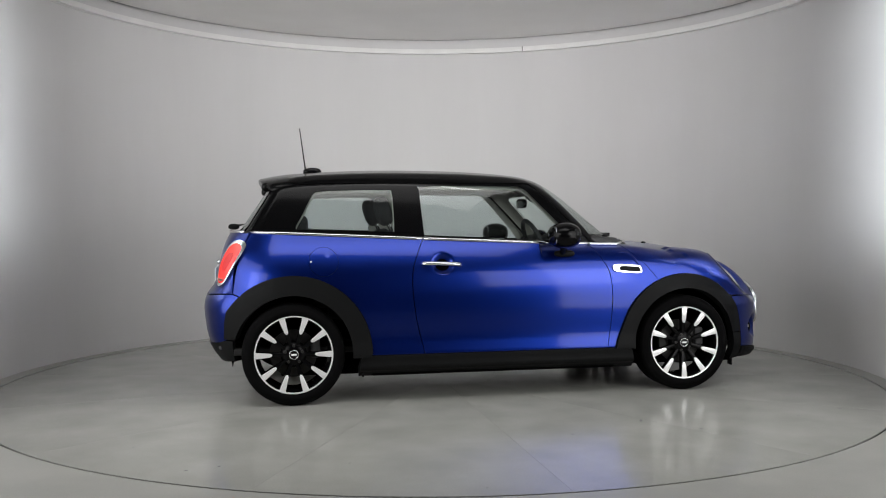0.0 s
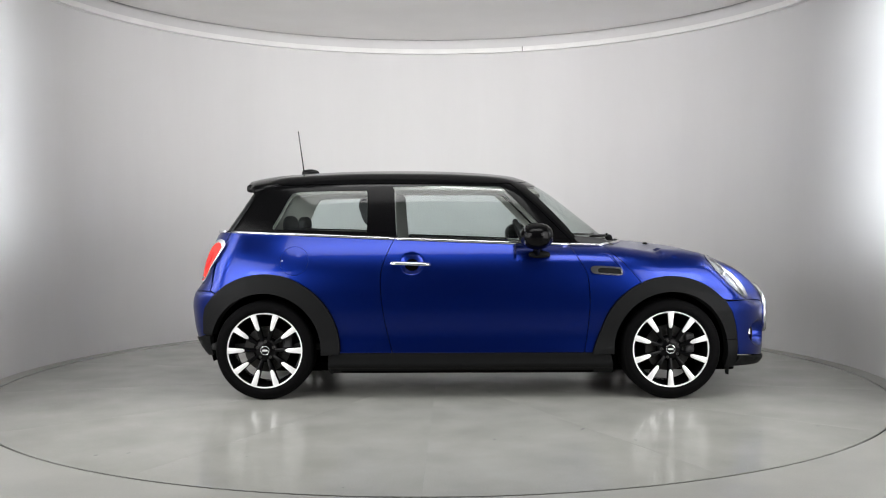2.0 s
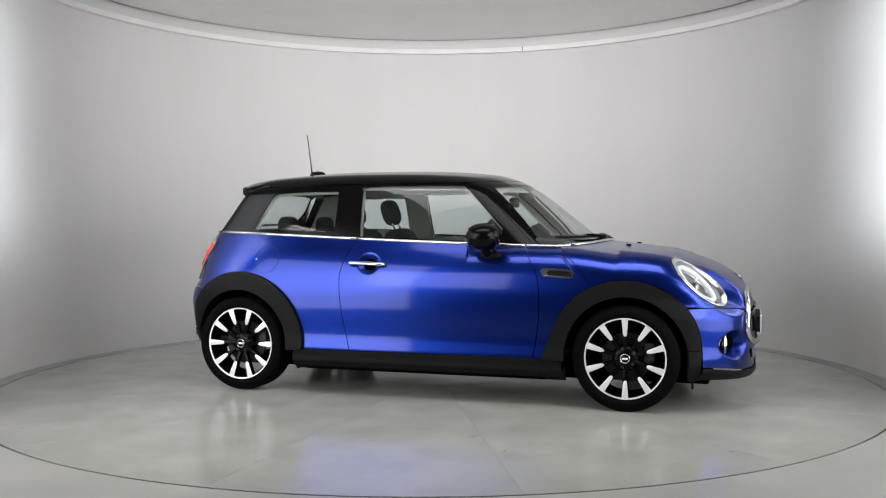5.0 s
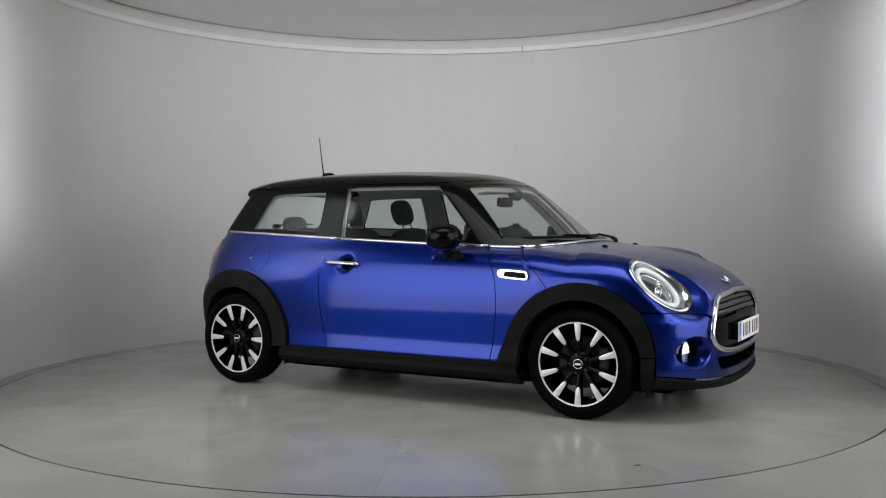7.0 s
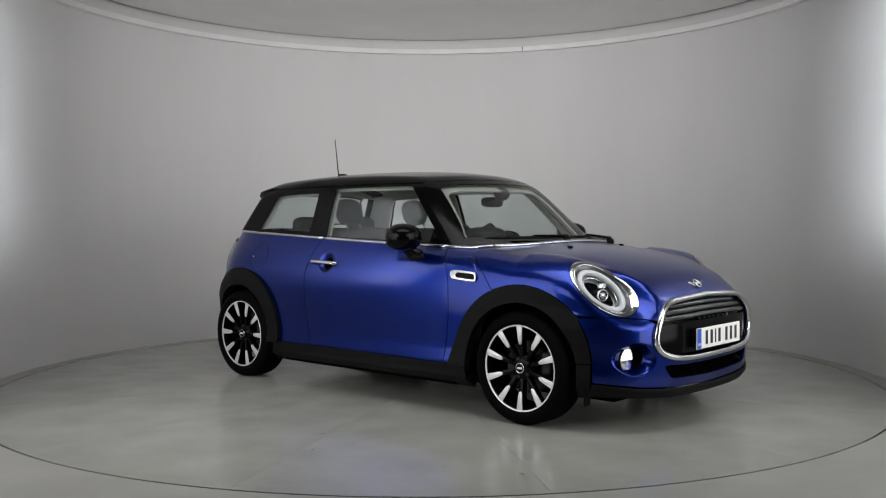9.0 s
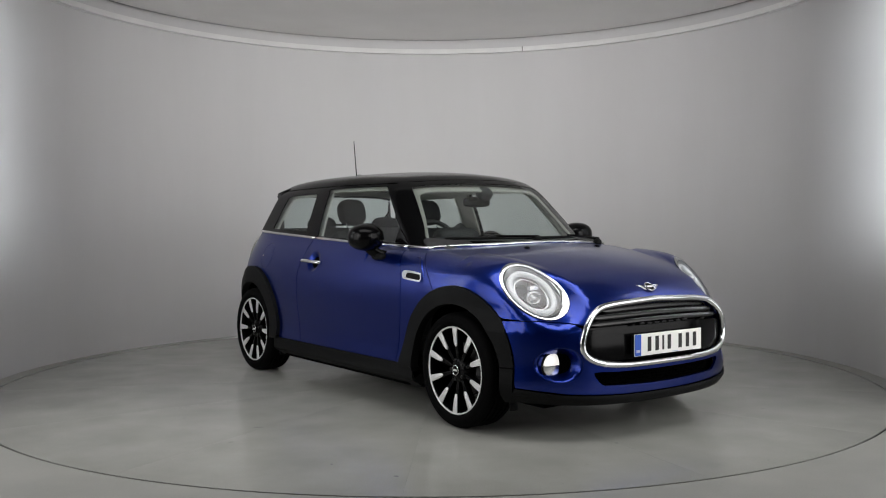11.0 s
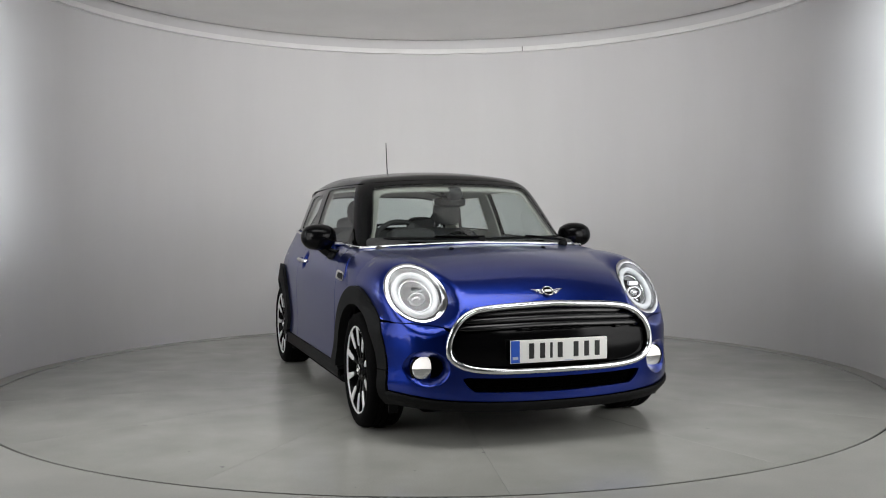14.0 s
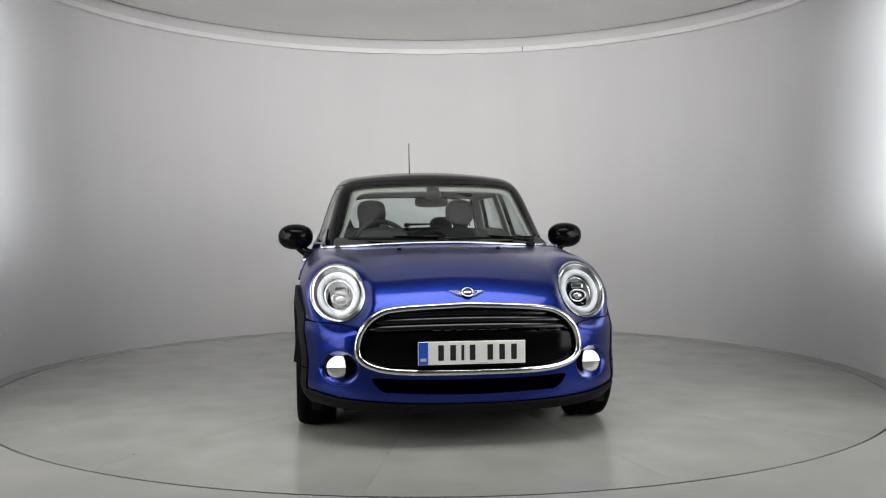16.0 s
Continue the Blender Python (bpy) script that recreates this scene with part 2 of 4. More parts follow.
side_width = spline((0.15, 0.765), (0.19, 0.812), (0.24, 0.846), (0.295, 0.856), (0.33, 0.852), (0.37, 0.847), (0.42, 0.8455), (0.48, 0.8463), (0.58, 0.8475), (0.68, 0.8450),
                    (0.80, 0.826), (0.90, 0.788), (0.97, 0.752), (1.05, 0.715))
nose_line = spline((0.14, 1.93), (0.22, 1.945), (0.34, 1.955), (0.50, 1.958), (0.60, 1.950), (0.68, 1.920), (0.74, 1.878), (0.80, 1.83), (0.95, 1.70))
tail_line = spline((0.18, -1.60), (0.26, -1.69), (0.36, -1.755), (0.50, -1.785), (0.60, -1.788), (0.655, -1.770), (0.70, -1.735), (0.85, -1.695), (1.0, -1.645), (1.08, -1.60))
hood_line = spline((0.3, 0.99), (0.7, 0.985), (1.0, 0.968), (1.2, 0.948), (1.4, 0.922), (1.58, 0.878), (1.70, 0.834), (1.80, 0.781), (1.88, 0.723), (1.95, 0.640), (2.0, 0.53))
NOSE_AT, TAIL_AT = 0.80, -0.40


def body(p):
    """Below zero inside the lower body."""
    x, y, z = p[:, 0], np.abs(p[:, 1]), p[:, 2]
    w = side_width(z)
    # fuller corners in front of the front wheels
    w = w * (1 + 0.042 * np.clip((x - 1.25) / 0.35, 0, 1) * np.clip((0.66 - z) / 0.12, 0, 1))
    front = np.clip(x - NOSE_AT, 0, None) / (nose_line(z) - NOSE_AT)
    back = np.clip(TAIL_AT - x, 0, None) / (TAIL_AT - tail_line(z))
    n = np.where(x > 0, 3.6, 5.5)
    ring = ((y / w) ** n + (front + back) ** n) ** (1 / n)
    plan = (ring - 1) * np.where(front + back > 0.5, 1.2, w)
    crown = 0.040 + 0.034 * np.clip((x - 0.95) / 0.55, 0, 1)
    top = np.where(x > 0.3, z - (hood_line(x) - crown * (y / 0.7) ** 2), z - 1.075)
    skin = smax(plan, top, np.where(x > 0.3, 0.095, 0.05))
    # flat, tilted seat of each headlamp
    seat = ((x - 1.640) - 0.42 * (0.632 - y) + 0.93 * (z - 0.737)) / 1.43
    m = np.clip((0.203 - np.hypot((y - 0.632) * np.where(y < 0.632, 1.12, 1.0), z - 0.735)) / 0.080, 0, 1)
    m = np.where(x > 1.2, m * m * (3 - 2 * m), 0)
    return skin * (1 - m) + seat * m


cab_width = spline((0.90, 0.765), (1.0, 0.733), (1.15, 0.684), (1.30, 0.628), (1.36, 0.600), (1.45, 0.55))
roof_line = spline((-1.6, 1.372), (-1.42, 1.39), (-1.2, 1.42), (-0.9, 1.440), (-0.45, 1.447), (-0.05, 1.437), (0.2, 1.419), (0.38, 1.393), (0.52, 1.358))
screen_line = spline((0.90, 1.062), (0.96, 0.982), (1.1, 0.805), (1.25, 0.615), (1.36, 0.468), (1.45, 0.34))
hatch_line = spline((0.95, -1.645), (1.04, -1.58), (1.2, -1.47), (1.335, -1.375), (1.42, -1.30))


def cabin(p):
    """Below zero inside the glasshouse."""
    x, y, z = p[:, 0], np.abs(p[:, 1]), p[:, 2]
    pinch = np.where(x < -0.3, 0.070 * (np.clip(-0.3 - x, 0, None) / 1.2) ** 2, 0.062 * np.clip(x + 0.3, 0, None) ** 1.3)
    sides = y - (cab_width(z) - pinch)
    roof = z - (roof_line(x) - 0.055 * (y / 0.6) ** 2)
    screen = (x - (screen_line(z) - 0.25 * y ** 2 - 1.0 * y ** 4)) * 0.62
    hatch = ((hatch_line(z) + 0.14 * y ** 2) - x) * 0.85
    return smax(smax(smax(sides, screen, 0.05), hatch, 0.05), roof, 0.075)


def gradient(solid, p):
    g = np.empty_like(p)
    for k in range(3):
        d = np.zeros(3)
        d[k] = 2e-3
        g[:, k] = solid(p + d) - solid(p - d)
    return g / np.linalg.norm(g, axis=1)[:, None]


def cast(solid, o, d, near, far):
    """Where rays from inside leave the solid for the last time."""
    ts = np.linspace(near, far, 40)
    inside = np.stack([solid(o + d * t) < 0 for t in ts])
    last = np.where(inside.any(0), len(ts) - 1 - np.argmax(inside[::-1], axis=0), 0)
    a = ts[last]
    b = ts[np.minimum(last + 1, len(ts) - 1)]
    for _ in range(22):
        m = (a + b) / 2
        s = solid(o + d * m[:, None]) < 0
        a, b = np.where(s, m, a), np.where(s, b, m)
    return o + d * ((a + b) / 2)[:, None]


def side_chart(solid, sign=-1):
    def at(q):
        o = np.stack([q[:, 0], np.zeros(len(q)), q[:, 1]], 1)
        return cast(solid, o, np.tile([0.0, sign, 0.0], (len(q), 1)), 0.05, 1.1)
    return at


def end_chart(solid, start, sign=1):
    """(y, z) seen from the front or the back."""
    def at(q):
        o = np.stack([np.full(len(q), start), q[:, 0], q[:, 1]], 1)
        return cast(solid, o, np.tile([float(sign), 0.0, 0.0], (len(q), 1)), 0.0, 2.2)
    return at


def top_chart(solid, start):
    def at(q):
        o = np.stack([q[:, 0], q[:, 1], np.full(len(q), start)], 1)
        return cast(solid, o, np.tile([0.0, 0.0, 1.0], (len(q), 1)), 0.0, 0.8)
    return at


def ball_chart(solid, centre, ahead):
    """Stereographic directions from a point inside: (chart, its inverse)."""
    c = np.array(centre, float)
    a = np.array(ahead, float) / np.linalg.norm(ahead)
    e1 = np.array([0.0, 1.0, 0.0])
    e2 = np.cross(a, e1)

    def at(q):
        s = (q ** 2).sum(1)[:, None]
        d = (2 * q[:, :1] * e1 + 2 * q[:, 1:] * e2 + (1 - s) * a) / (1 + s)
        return cast(solid, np.tile(c, (len(q), 1)), d, 0.05, 1.6)

    def back(p):
        d = p - c
        d = d / np.linalg.norm(d, axis=1)[:, None]
        k = 1 + d @ a
        return np.stack([d @ e1 / k, d @ e2 / k], 1)
    return at, back


def even(loop, step):
    """A closed outline cut into even steps, its corners kept."""
    out = []
    n = len(loop)
    for i in range(n):
        a, b = loop[i], loop[(i + 1) % n]
        k = max(1, int(round(np.linalg.norm(b - a) / step)))
        out += [a + (b - a) * t / k for t in range(k)]
    return np.array(out)


def within(q, loops):
    inside = np.zeros(len(q), bool)
    for lp in loops:
        a, b = lp, np.roll(lp, -1, 0)
        for (x0, y0), (x1, y1) in zip(a, b):
            hit = (y0 > q[:, 1]) != (y1 > q[:, 1])
            inside ^= hit & (q[:, 0] < (x1 - x0) * (q[:, 1] - y0) / (y1 - y0 + 1e-12) + x0)
    return inside


def panel(name, loops, chart, solid, mat, parent, step=0.025, lift=0.0, rim=0.014, label="", relief=None, both=False):
    """A sheet that follows the skin inside an outline with holes, its edges folded inwards.
    relief(p) pushes the skin out or in; both adds the twin on the car's other side."""
    from mathutils.geometry import delaunay_2d_cdt
    loops = [even(np.asarray(l, float), step * 0.6) for l in loops]
    every = np.concatenate(loops)
    lo, hi = every.min(0), every.max(0)
    gx, gy = np.meshgrid(np.arange(lo[0], hi[0], step), np.arange(lo[1], hi[1], step * 0.87))
    gx[1::2] += step / 2
    grid = np.stack([gx.ravel(), gy.ravel()], 1)
    grid = grid[within(grid, loops)]
    if len(grid):
        near = np.concatenate([np.min(np.linalg.norm(grid[i:i + 400, None] - every[None], axis=2), axis=1) for i in range(0, len(grid), 400)])
        grid = grid[near > step * 0.45]
    edges, base = [], 0
    for l in loops:
        n = len(l)
        edges += [(base + i, base + (i + 1) % n) for i in range(n)]
        base += n
    verts = np.concatenate([every, grid]) if len(grid) else every
    vs, _, fs, *_ = delaunay_2d_cdt([Vector(v) for v in verts], edges, [], 0, 1e-6)
    q = np.array([tuple(v) for v in vs])
    tri = np.array([f for f in fs if len(f) == 3])
    tri = tri[within(q[tri].mean(1), loops)]
    p = chart(q)
    nrm = gradient(solid, p)
    if relief is not None:
        def shifted(pp):
            return pp + gradient(solid, pp) * relief(pp)[:, None]
        e = 4e-3
        du, dv = np.array([e, 0.0]), np.array([0.0, e])
        pu = shifted(chart(q + du)) - shifted(chart(q - du))
        pv = shifted(chart(q + dv)) - shifted(chart(q - dv))
        p = shifted(p)
        g = np.cross(pu, pv)
        g /= np.linalg.norm(g, axis=1)[:, None] + 1e-12
        nrm = g * np.sign((g * nrm).sum(1))[:, None]
    p = p + nrm * lift
    fn = np.cross(p[tri[:, 1]] - p[tri[:, 0]], p[tri[:, 2]] - p[tri[:, 0]])
    flip = (fn * nrm[tri].sum(1)).sum(1) < 0
    tri[flip] = tri[flip][:, ::-1]
    seen = {}
    for a, b, c in tri:
        for e in ((a, b), (b, c), (c, a)):
            seen[e] = seen.get(e, 0) + 1
    rims = [e for e in seen if (e[1], e[0]) not in seen]
    faces = [tuple(map(int, t)) for t in tri]
    normals = [nrm[i] for t in tri for i in t]
    allv = [p]
    base = len(p)
    if rim:
        idx = sorted({i for e in rims for i in e})
        outer = {i: base + k for k, i in enumerate(idx)}
        inner = {i: base + len(idx) + k for k, i in enumerate(idx)}
        allv += [p[idx], p[idx] - nrm[idx] * rim]
        for a, b in rims:
            faces.append((outer[b], outer[a], inner[a], inner[b]))
            n = np.cross(p[b] - p[a], nrm[a])
            n = n / (np.linalg.norm(n) + 1e-12)
            normals += [n] * 4
    ob = mesh_object(name, np.concatenate(allv), faces, mat, parent, label, True, normals)
    if both:
        return ob, mirrored(ob)
    return ob


def arc(cx, cz, r, a0, a1, n=28, rz=None):
    a = np.radians(np.linspace(a0, a1, n))
    return np.stack([cx + r * np.cos(a), cz + (rz or r) * np.sin(a)], 1)


def flipped(loop):
    """An outline's right half (y <= 0 side last) closed by its mirror image: rows are 3D points."""
    m = loop[::-1].copy()
    m[:, 1] *= -1
    return np.concatenate([loop, m])


# ---------------------------------------------------------------- the booth
WALL_R, TABLE_R, TRIM_Z = 3.09, 2.957, 2.845


def curved_band(name, r_in, r_out, z0, z1, a0, a1, mat, n=120, label="", category="", kind="structure"):
    """A bent wall or strip with thickness, from angle a0 to a1 (degrees)."""
    verts, faces = [], []
    for i in range(n + 1):
        a = radians(a0 + (a1 - a0) * i / n)
        for r, z in ((r_in, z0), (r_out, z0), (r_out, z1), (r_in, z1)):
            verts.append((r * math.cos(a), r * math.sin(a), z))
    for i in range(n):
        k = 4 * i
        for j in range(4):
            faces.append((k + j, k + (j + 1) % 4, k + 4 + (j + 1) % 4, k + 4 + j))
    faces += [(3, 2, 1, 0), (4 * n, 4 * n + 1, 4 * n + 2, 4 * n + 3)]
    ob = mesh_object(name, verts, faces, mat, smooth=False)
    bm = bmesh.new()
    bm.from_mesh(ob.data)
    bmesh.ops.recalc_face_normals(bm, faces=bm.faces)
    for f in bm.faces:
        f.smooth = True
    for e in bm.edges:
        if len(e.link_faces) == 2 and e.calc_face_angle(0) > radians(40):
            e.smooth = False
    bm.to_mesh(ob.data)
    bm.free()
    return tagged(ob, label, category, kind=kind)


OPEN_A = -29
wall = curved_band("wall_curved", WALL_R, WALL_R + 0.1, 0.0, 3.0, OPEN_A, 180 - OPEN_A, WALL, label="smooth matt white curved wall of a photo booth", category="wall")
curved_band("trim", WALL_R - 0.055, WALL_R - 0.002, TRIM_Z, TRIM_Z + 0.046, OPEN_A, 180 - OPEN_A, TRIM, label="slim white curved trim rail under the ceiling", category="trim")
CEIL_Y = -0.5   # the ceiling ends over the booth's open front
ceil_out = [(3.03 * math.cos(a), 3.03 * math.sin(a)) for a in np.linspace(math.asin(CEIL_Y / 3.03), math.pi - math.asin(CEIL_Y / 3.03), 90)]
ja = radians(90 - 17.1)
tagged(part("trim_joint", bm_box((0.006, 0.004, 0.046), (0, 0, 0), 0.0, 1, Matrix.Translation((3.033 * math.cos(ja), 3.033 * math.sin(ja), TRIM_Z + 0.023)) @ Matrix.Rotation(ja - math.pi / 2, 4, "Z")), SEAM, None), "dark joint in the trim rail", "joint", kind="structure")
ceiling = part("ceiling", bm_prism(ceil_out, 2.985, 3.04, "z"), CEIL, None)
tagged(ceiling, "flat pale grey round ceiling of the booth", "ceiling", kind="structure")


def flat_ring(name, r0, r1, z, mat, n=160, depth=0.05):
    return part(name, bm_lathe([(r0, z - depth), (r0, z), (r1, z), (r1, z - depth)], n, "z", closed=True), mat, None, sharp=30)


tagged(flat_ring("floor", TABLE_R + 0.016, 12.0, 0.0, OUTER), "grey sealed concrete floor round the turntable", "floor", kind="structure")
tagged(flat_ring("floor_gap", TABLE_R - 0.03, TABLE_R + 0.03, -0.012, SEAM, depth=0.03), "dark gap round the turntable", "gap", kind="structure")

# studio round the camera
for nm, size, at in (("wall_south", (16, 0.15, 3.6), (0, -8.1, 1.8)), ("wall_west", (0.15, 12, 3.6), (-8.05, -2.1, 1.8)),
                     ("wall_east", (0.15, 12, 3.6), (8.05, -2.1, 1.8)), ("wall_north", (16, 0.15, 3.6), (0, 3.9, 1.8))):
    tagged(part(nm, bm_box(size, at, 0.0), ROOM, None), "plain grey studio wall behind the booth", "wall", kind="structure")
tagged(part("ceiling_studio", bm_box((16.2, 12.2, 0.12), (0, -2.1, 3.68), 0.0), ROOM, None), "plain grey studio ceiling", "ceiling", kind="structure")

# turning floor disc
turntable = new("turntable")
tagged(turntable, "round grey screed turntable with fine cracks and scuffs", "turntable")
part("disc", bm_lathe([(0.001, -0.0015), (TABLE_R - 0.006, -0.0015), (TABLE_R - 0.006, -0.05), (0.001, -0.05)], 200, "z"), JOINT, turntable, sharp=30)
part("hub_disc", bm_lathe([(0.001, 0.0), (0.418, 0.0), (0.418, -0.001)], 80, "z"), FLOOR, turntable, sharp=30)

# ---------------------------------------------------------------- the car
car = new("car")
tagged(car, "blue metallic three-door hatchback with black roof and mirrors", "car")
side_b, side_c = side_chart(body), side_chart(cabin)
front_b, rear_b = end_chart(body, 0.2), end_chart(body, -0.3, -1)
front_c, rear_c = end_chart(cabin, -0.2), end_chart(cabin, -0.3, -1)
top_b, top_c = top_chart(body, 0.4), top_chart(cabin, 0.9)
nose_at, nose_back = ball_chart(body, (1.15, 0, 0.45), (0.7, 0, 0.7))
rear_at, rear_back = ball_chart(body, (-1.1, 0, 0.60), (-0.9, 0, 0.25))

HUB_F, HUB_R, HUB_Z = 1.2475, -1.2475, 0.306
ARCH_OUT, ARCH_IN = 0.447, 0.352
belt = spline((-1.50, 1.040), (-1.16, 1.026), (-0.45, 0.994), (0.08, 0.972), (0.64, 0.951), (0.95, 0.944))
G = 0.0025   # half a panel gap


def pts(*rows):
    return np.array(rows, float)


door_back = smooth_line([(-0.447, 0.99), (-0.478, 0.93), (-0.522, 0.81), (-0.530, 0.69), (-0.508, 0.50), (-0.459, 0.293)])
door_front = smooth_line([(0.640, 0.945), (0.690, 0.86), (0.736, 0.77), (0.752, 0.62), (0.742, 0.46), (0.716, 0.293)])
hood_cut = smooth_line([(0.845, 0.945), (0.90, 0.895), (0.986, 0.812), (1.068, 0.712)])
arch_f_out = arc(HUB_F, HUB_Z, ARCH_OUT, 0, 180)
arch_r_out = arc(HUB_R, HUB_Z, ARCH_OUT + 0.022, 0, 180)


arch_leg = smooth_line([(HUB_F - 0.387, HUB_Z + 0.2235), (0.815, 0.42), (0.785, 0.345), (0.768, 0.289)], 0.03)


def belt_run(x0, x1, drop=0.012, n=24):
    xs = np.linspace(x0, x1, n)
    return np.stack([xs, belt(xs) - drop], 1)


# relief of the side: handle cup and lamp bowl
def cup(p):
    r = np.sqrt(((p[:, 0] + 0.338) / 0.078) ** 2 + ((p[:, 2] - 0.836) / 0.070) ** 2)
    k = np.clip(1 - r, 0, 1)
    return -0.028 * np.clip(k * 1.6, 0, 1) ** 2 * (3 - 2 * np.clip(k * 1.6, 0, 1))


# door
dl = np.concatenate([(door_back + [G, 0])[::-1], belt_run(-0.44, 0.634, 0.012), door_front - [G, 0]])
door_r, door_l = panel("door", [dl], side_b, body, BLUE, car, 0.013, relief=cup, both=True)

# rear quarter: belt, tail, arch
rear_top = belt_run(-1.495, -0.452, 0.012)
fuel = arc(-1.065, 0.857, 0.0885, 0, 360, 40)[:-1]
quarter = np.concatenate([rear_top, (door_back - [G, 0]), pts((-0.78, 0.293)),
                          arc(HUB_R, HUB_Z, ARCH_OUT + 0.024, 0, 132, 34), pts((-1.60, 0.672), (-1.585, 0.78), (-1.56, 0.90))])
quarter_r, quarter_l = panel("rear_quarter", [quarter, fuel], side_b, body, BLUE, car, 0.022, both=True)
panel("fuel_flap", [arc(-1.065, 0.857, 0.0865, 0, 360, 40)[:-1]], side_b, body, BLUE, quarter_r, 0.02, label="round blue fuel flap")

# front wing between door and bonnet cut
wing = np.concatenate([belt_run(0.646, 0.838, 0.012, 8), hood_cut - [G, 0], arc(HUB_F, HUB_Z, ARCH_OUT + 0.002, 113.8, 150, 12), arch_leg[1:] + [-0.004, 0.002], pts((0.766, 0.293)), (door_front + [G, 0])[::-1]])
wing_r, wing_l = panel("front_wing", [wing], side_b, body, BLUE, car, 0.018, both=True)

# clamshell bonnet


def screen_foot(y):
    """Where the bonnet ends under the windscreen."""
    return 1.045 - 0.18 * y ** 2 - 0.50 * y ** 4


base_y = np.linspace(0, -0.70, 20)
screen_base = np.stack([screen_foot(base_y), base_y], 1)
lamp_y, lamp_z, lamp_r = -0.632, 0.737, 0.139
GR_TOP, GR_BOT, GR_W = 0.692, 0.362, 0.553


def grille_line(grow=0.0, n=14):
    """Half of the grille's rounded outline, (y, z) from the bottom centre to the top centre on the right side."""
    return smooth_line([(0.0, GR_BOT - grow), (-0.30, GR_BOT + 0.004 - grow), (-0.455, GR_BOT + 0.022 - grow * 0.9), (-0.535 - grow * 0.8, 0.425 - grow * 0.5),
                        (-GR_W - grow, 0.49), (-0.525 - grow * 0.8, 0.580 + grow * 0.5), (-0.452 - grow * 0.5, 0.648 + grow * 0.8), (-0.33, 0.676 + grow), (0.0, GR_TOP + grow)])


gl = grille_line()
k_side = int(np.argmin(np.abs(gl[:, 1] - 0.583) + (gl[:, 0] > -0.4)))
half = np.concatenate([top_b(screen_base), side_b(hood_cut + [G, 0]), side_b(arc(HUB_F, HUB_Z, ARCH_OUT + 0.002, 112, 43, 24)),
                       side_b(pts((1.60, 0.6055), (1.70, 0.600))), front_b(pts((-0.66, 0.5965), (-0.60, 0.591), (-0.56, 0.5865))), front_b(gl[k_side:])])
hood_loop = nose_back(flipped(half))
lamp_hole = [nose_back(front_b(arc(s * lamp_y, lamp_z, lamp_r, 0, 360, 48)[:-1])) for s in (1, -1)]
bonnet = panel("bonnet", [hood_loop] + lamp_hole, nose_at, body, BLUE, car, 0.022)

# front bumper
fog_y, fog_z, fog_r = -0.632, 0.385, 0.098
BUMP_Z = 0.216


def bump_edge(y0, y1, n, base=0.216, rise=0.065):
    """The bumper's lower edge, which rises to the corners."""
    y = np.linspace(y0, y1, n)
    return np.stack([y, base + rise * y ** 2], 1)


def intake(grow=0.0):
    return smooth_line([(-0.30, 0.337 + grow), (-0.455 - grow, 0.343 + grow), (-0.475 - grow, 0.33), (-0.43 - grow, 0.280 - grow), (-0.36, 0.270 - grow), (0, 0.258 - grow),
                        (0.36, 0.270 - grow), (0.43 + grow, 0.280 - grow), (0.475 + grow, 0.33), (0.455 + grow, 0.343 + grow), (0.30, 0.337 + grow), (0, 0.332 + grow)], closed=True)


arch_front_edge = side_b(smooth_line([(1.595, 0.592), (1.635, 0.53), (1.662, 0.44), (1.672, 0.36), (1.675, 0.266)]))
bl = np.concatenate([front_b(bump_edge(0, -0.60, 16)), front_b(pts((-0.66, 0.250))), arch_front_edge[::-1],
                     side_b(pts((1.70, 0.595))), front_b(pts((-0.66, 0.5915), (-0.60, 0.586), (-0.56, 0.5815))), front_b(gl[:k_side][::-1])])
# the outline passes round the grille's lower side, so that the mouth stays open
bump_loop = nose_back(flipped(np.concatenate([front_b(pts((0, BUMP_Z))), bl[1:18], arch_front_edge[::-1], side_b(pts((1.70, 0.595))),
                                              front_b(pts((-0.66, 0.5915), (-0.60, 0.586), (-0.56, 0.5815))), front_b(gl[:k_side][::-1])])))
holes = [nose_back(front_b(arc(s * fog_y, fog_z, fog_r, 0, 360, 40, 0.088)[:-1])) for s in (1, -1)] + [nose_back(front_b(intake()))]
bumper = panel("front_bumper", [bump_loop] + holes, nose_at, body, BLUE, car, 0.02)

# black shell under the gaps
panel("inner_shell", [np.concatenate([belt_run(-1.45, 0.9, 0.03), pts((1.0, 0.78), (0.80, 0.62), (0.76, 0.30), (-0.74, 0.30), (-0.82, 0.62), (-1.25, 0.80), (-1.5, 0.72))])],
      side_b, body, DARK, car, 0.05, lift=-0.022, rim=0, both=True)
shell_half = np.concatenate([top_b(screen_base * [1, 0.95] + [0.01, 0]), side_b(pts((0.92, 0.86), (1.06, 0.75))), side_b(arc(HUB_F, HUB_Z, ARCH_OUT + 0.02, 112, 43, 12)),
                             side_b(pts((1.66, 0.5), (1.69, 0.4), (1.69, 0.26))), front_b(pts((-0.6, 0.25), (-0.3, 0.25), (0, 0.25)))])
panel("inner_shell", [nose_back(flipped(shell_half))], nose_at, body, DARK, car, 0.05, lift=-0.06, rim=0)

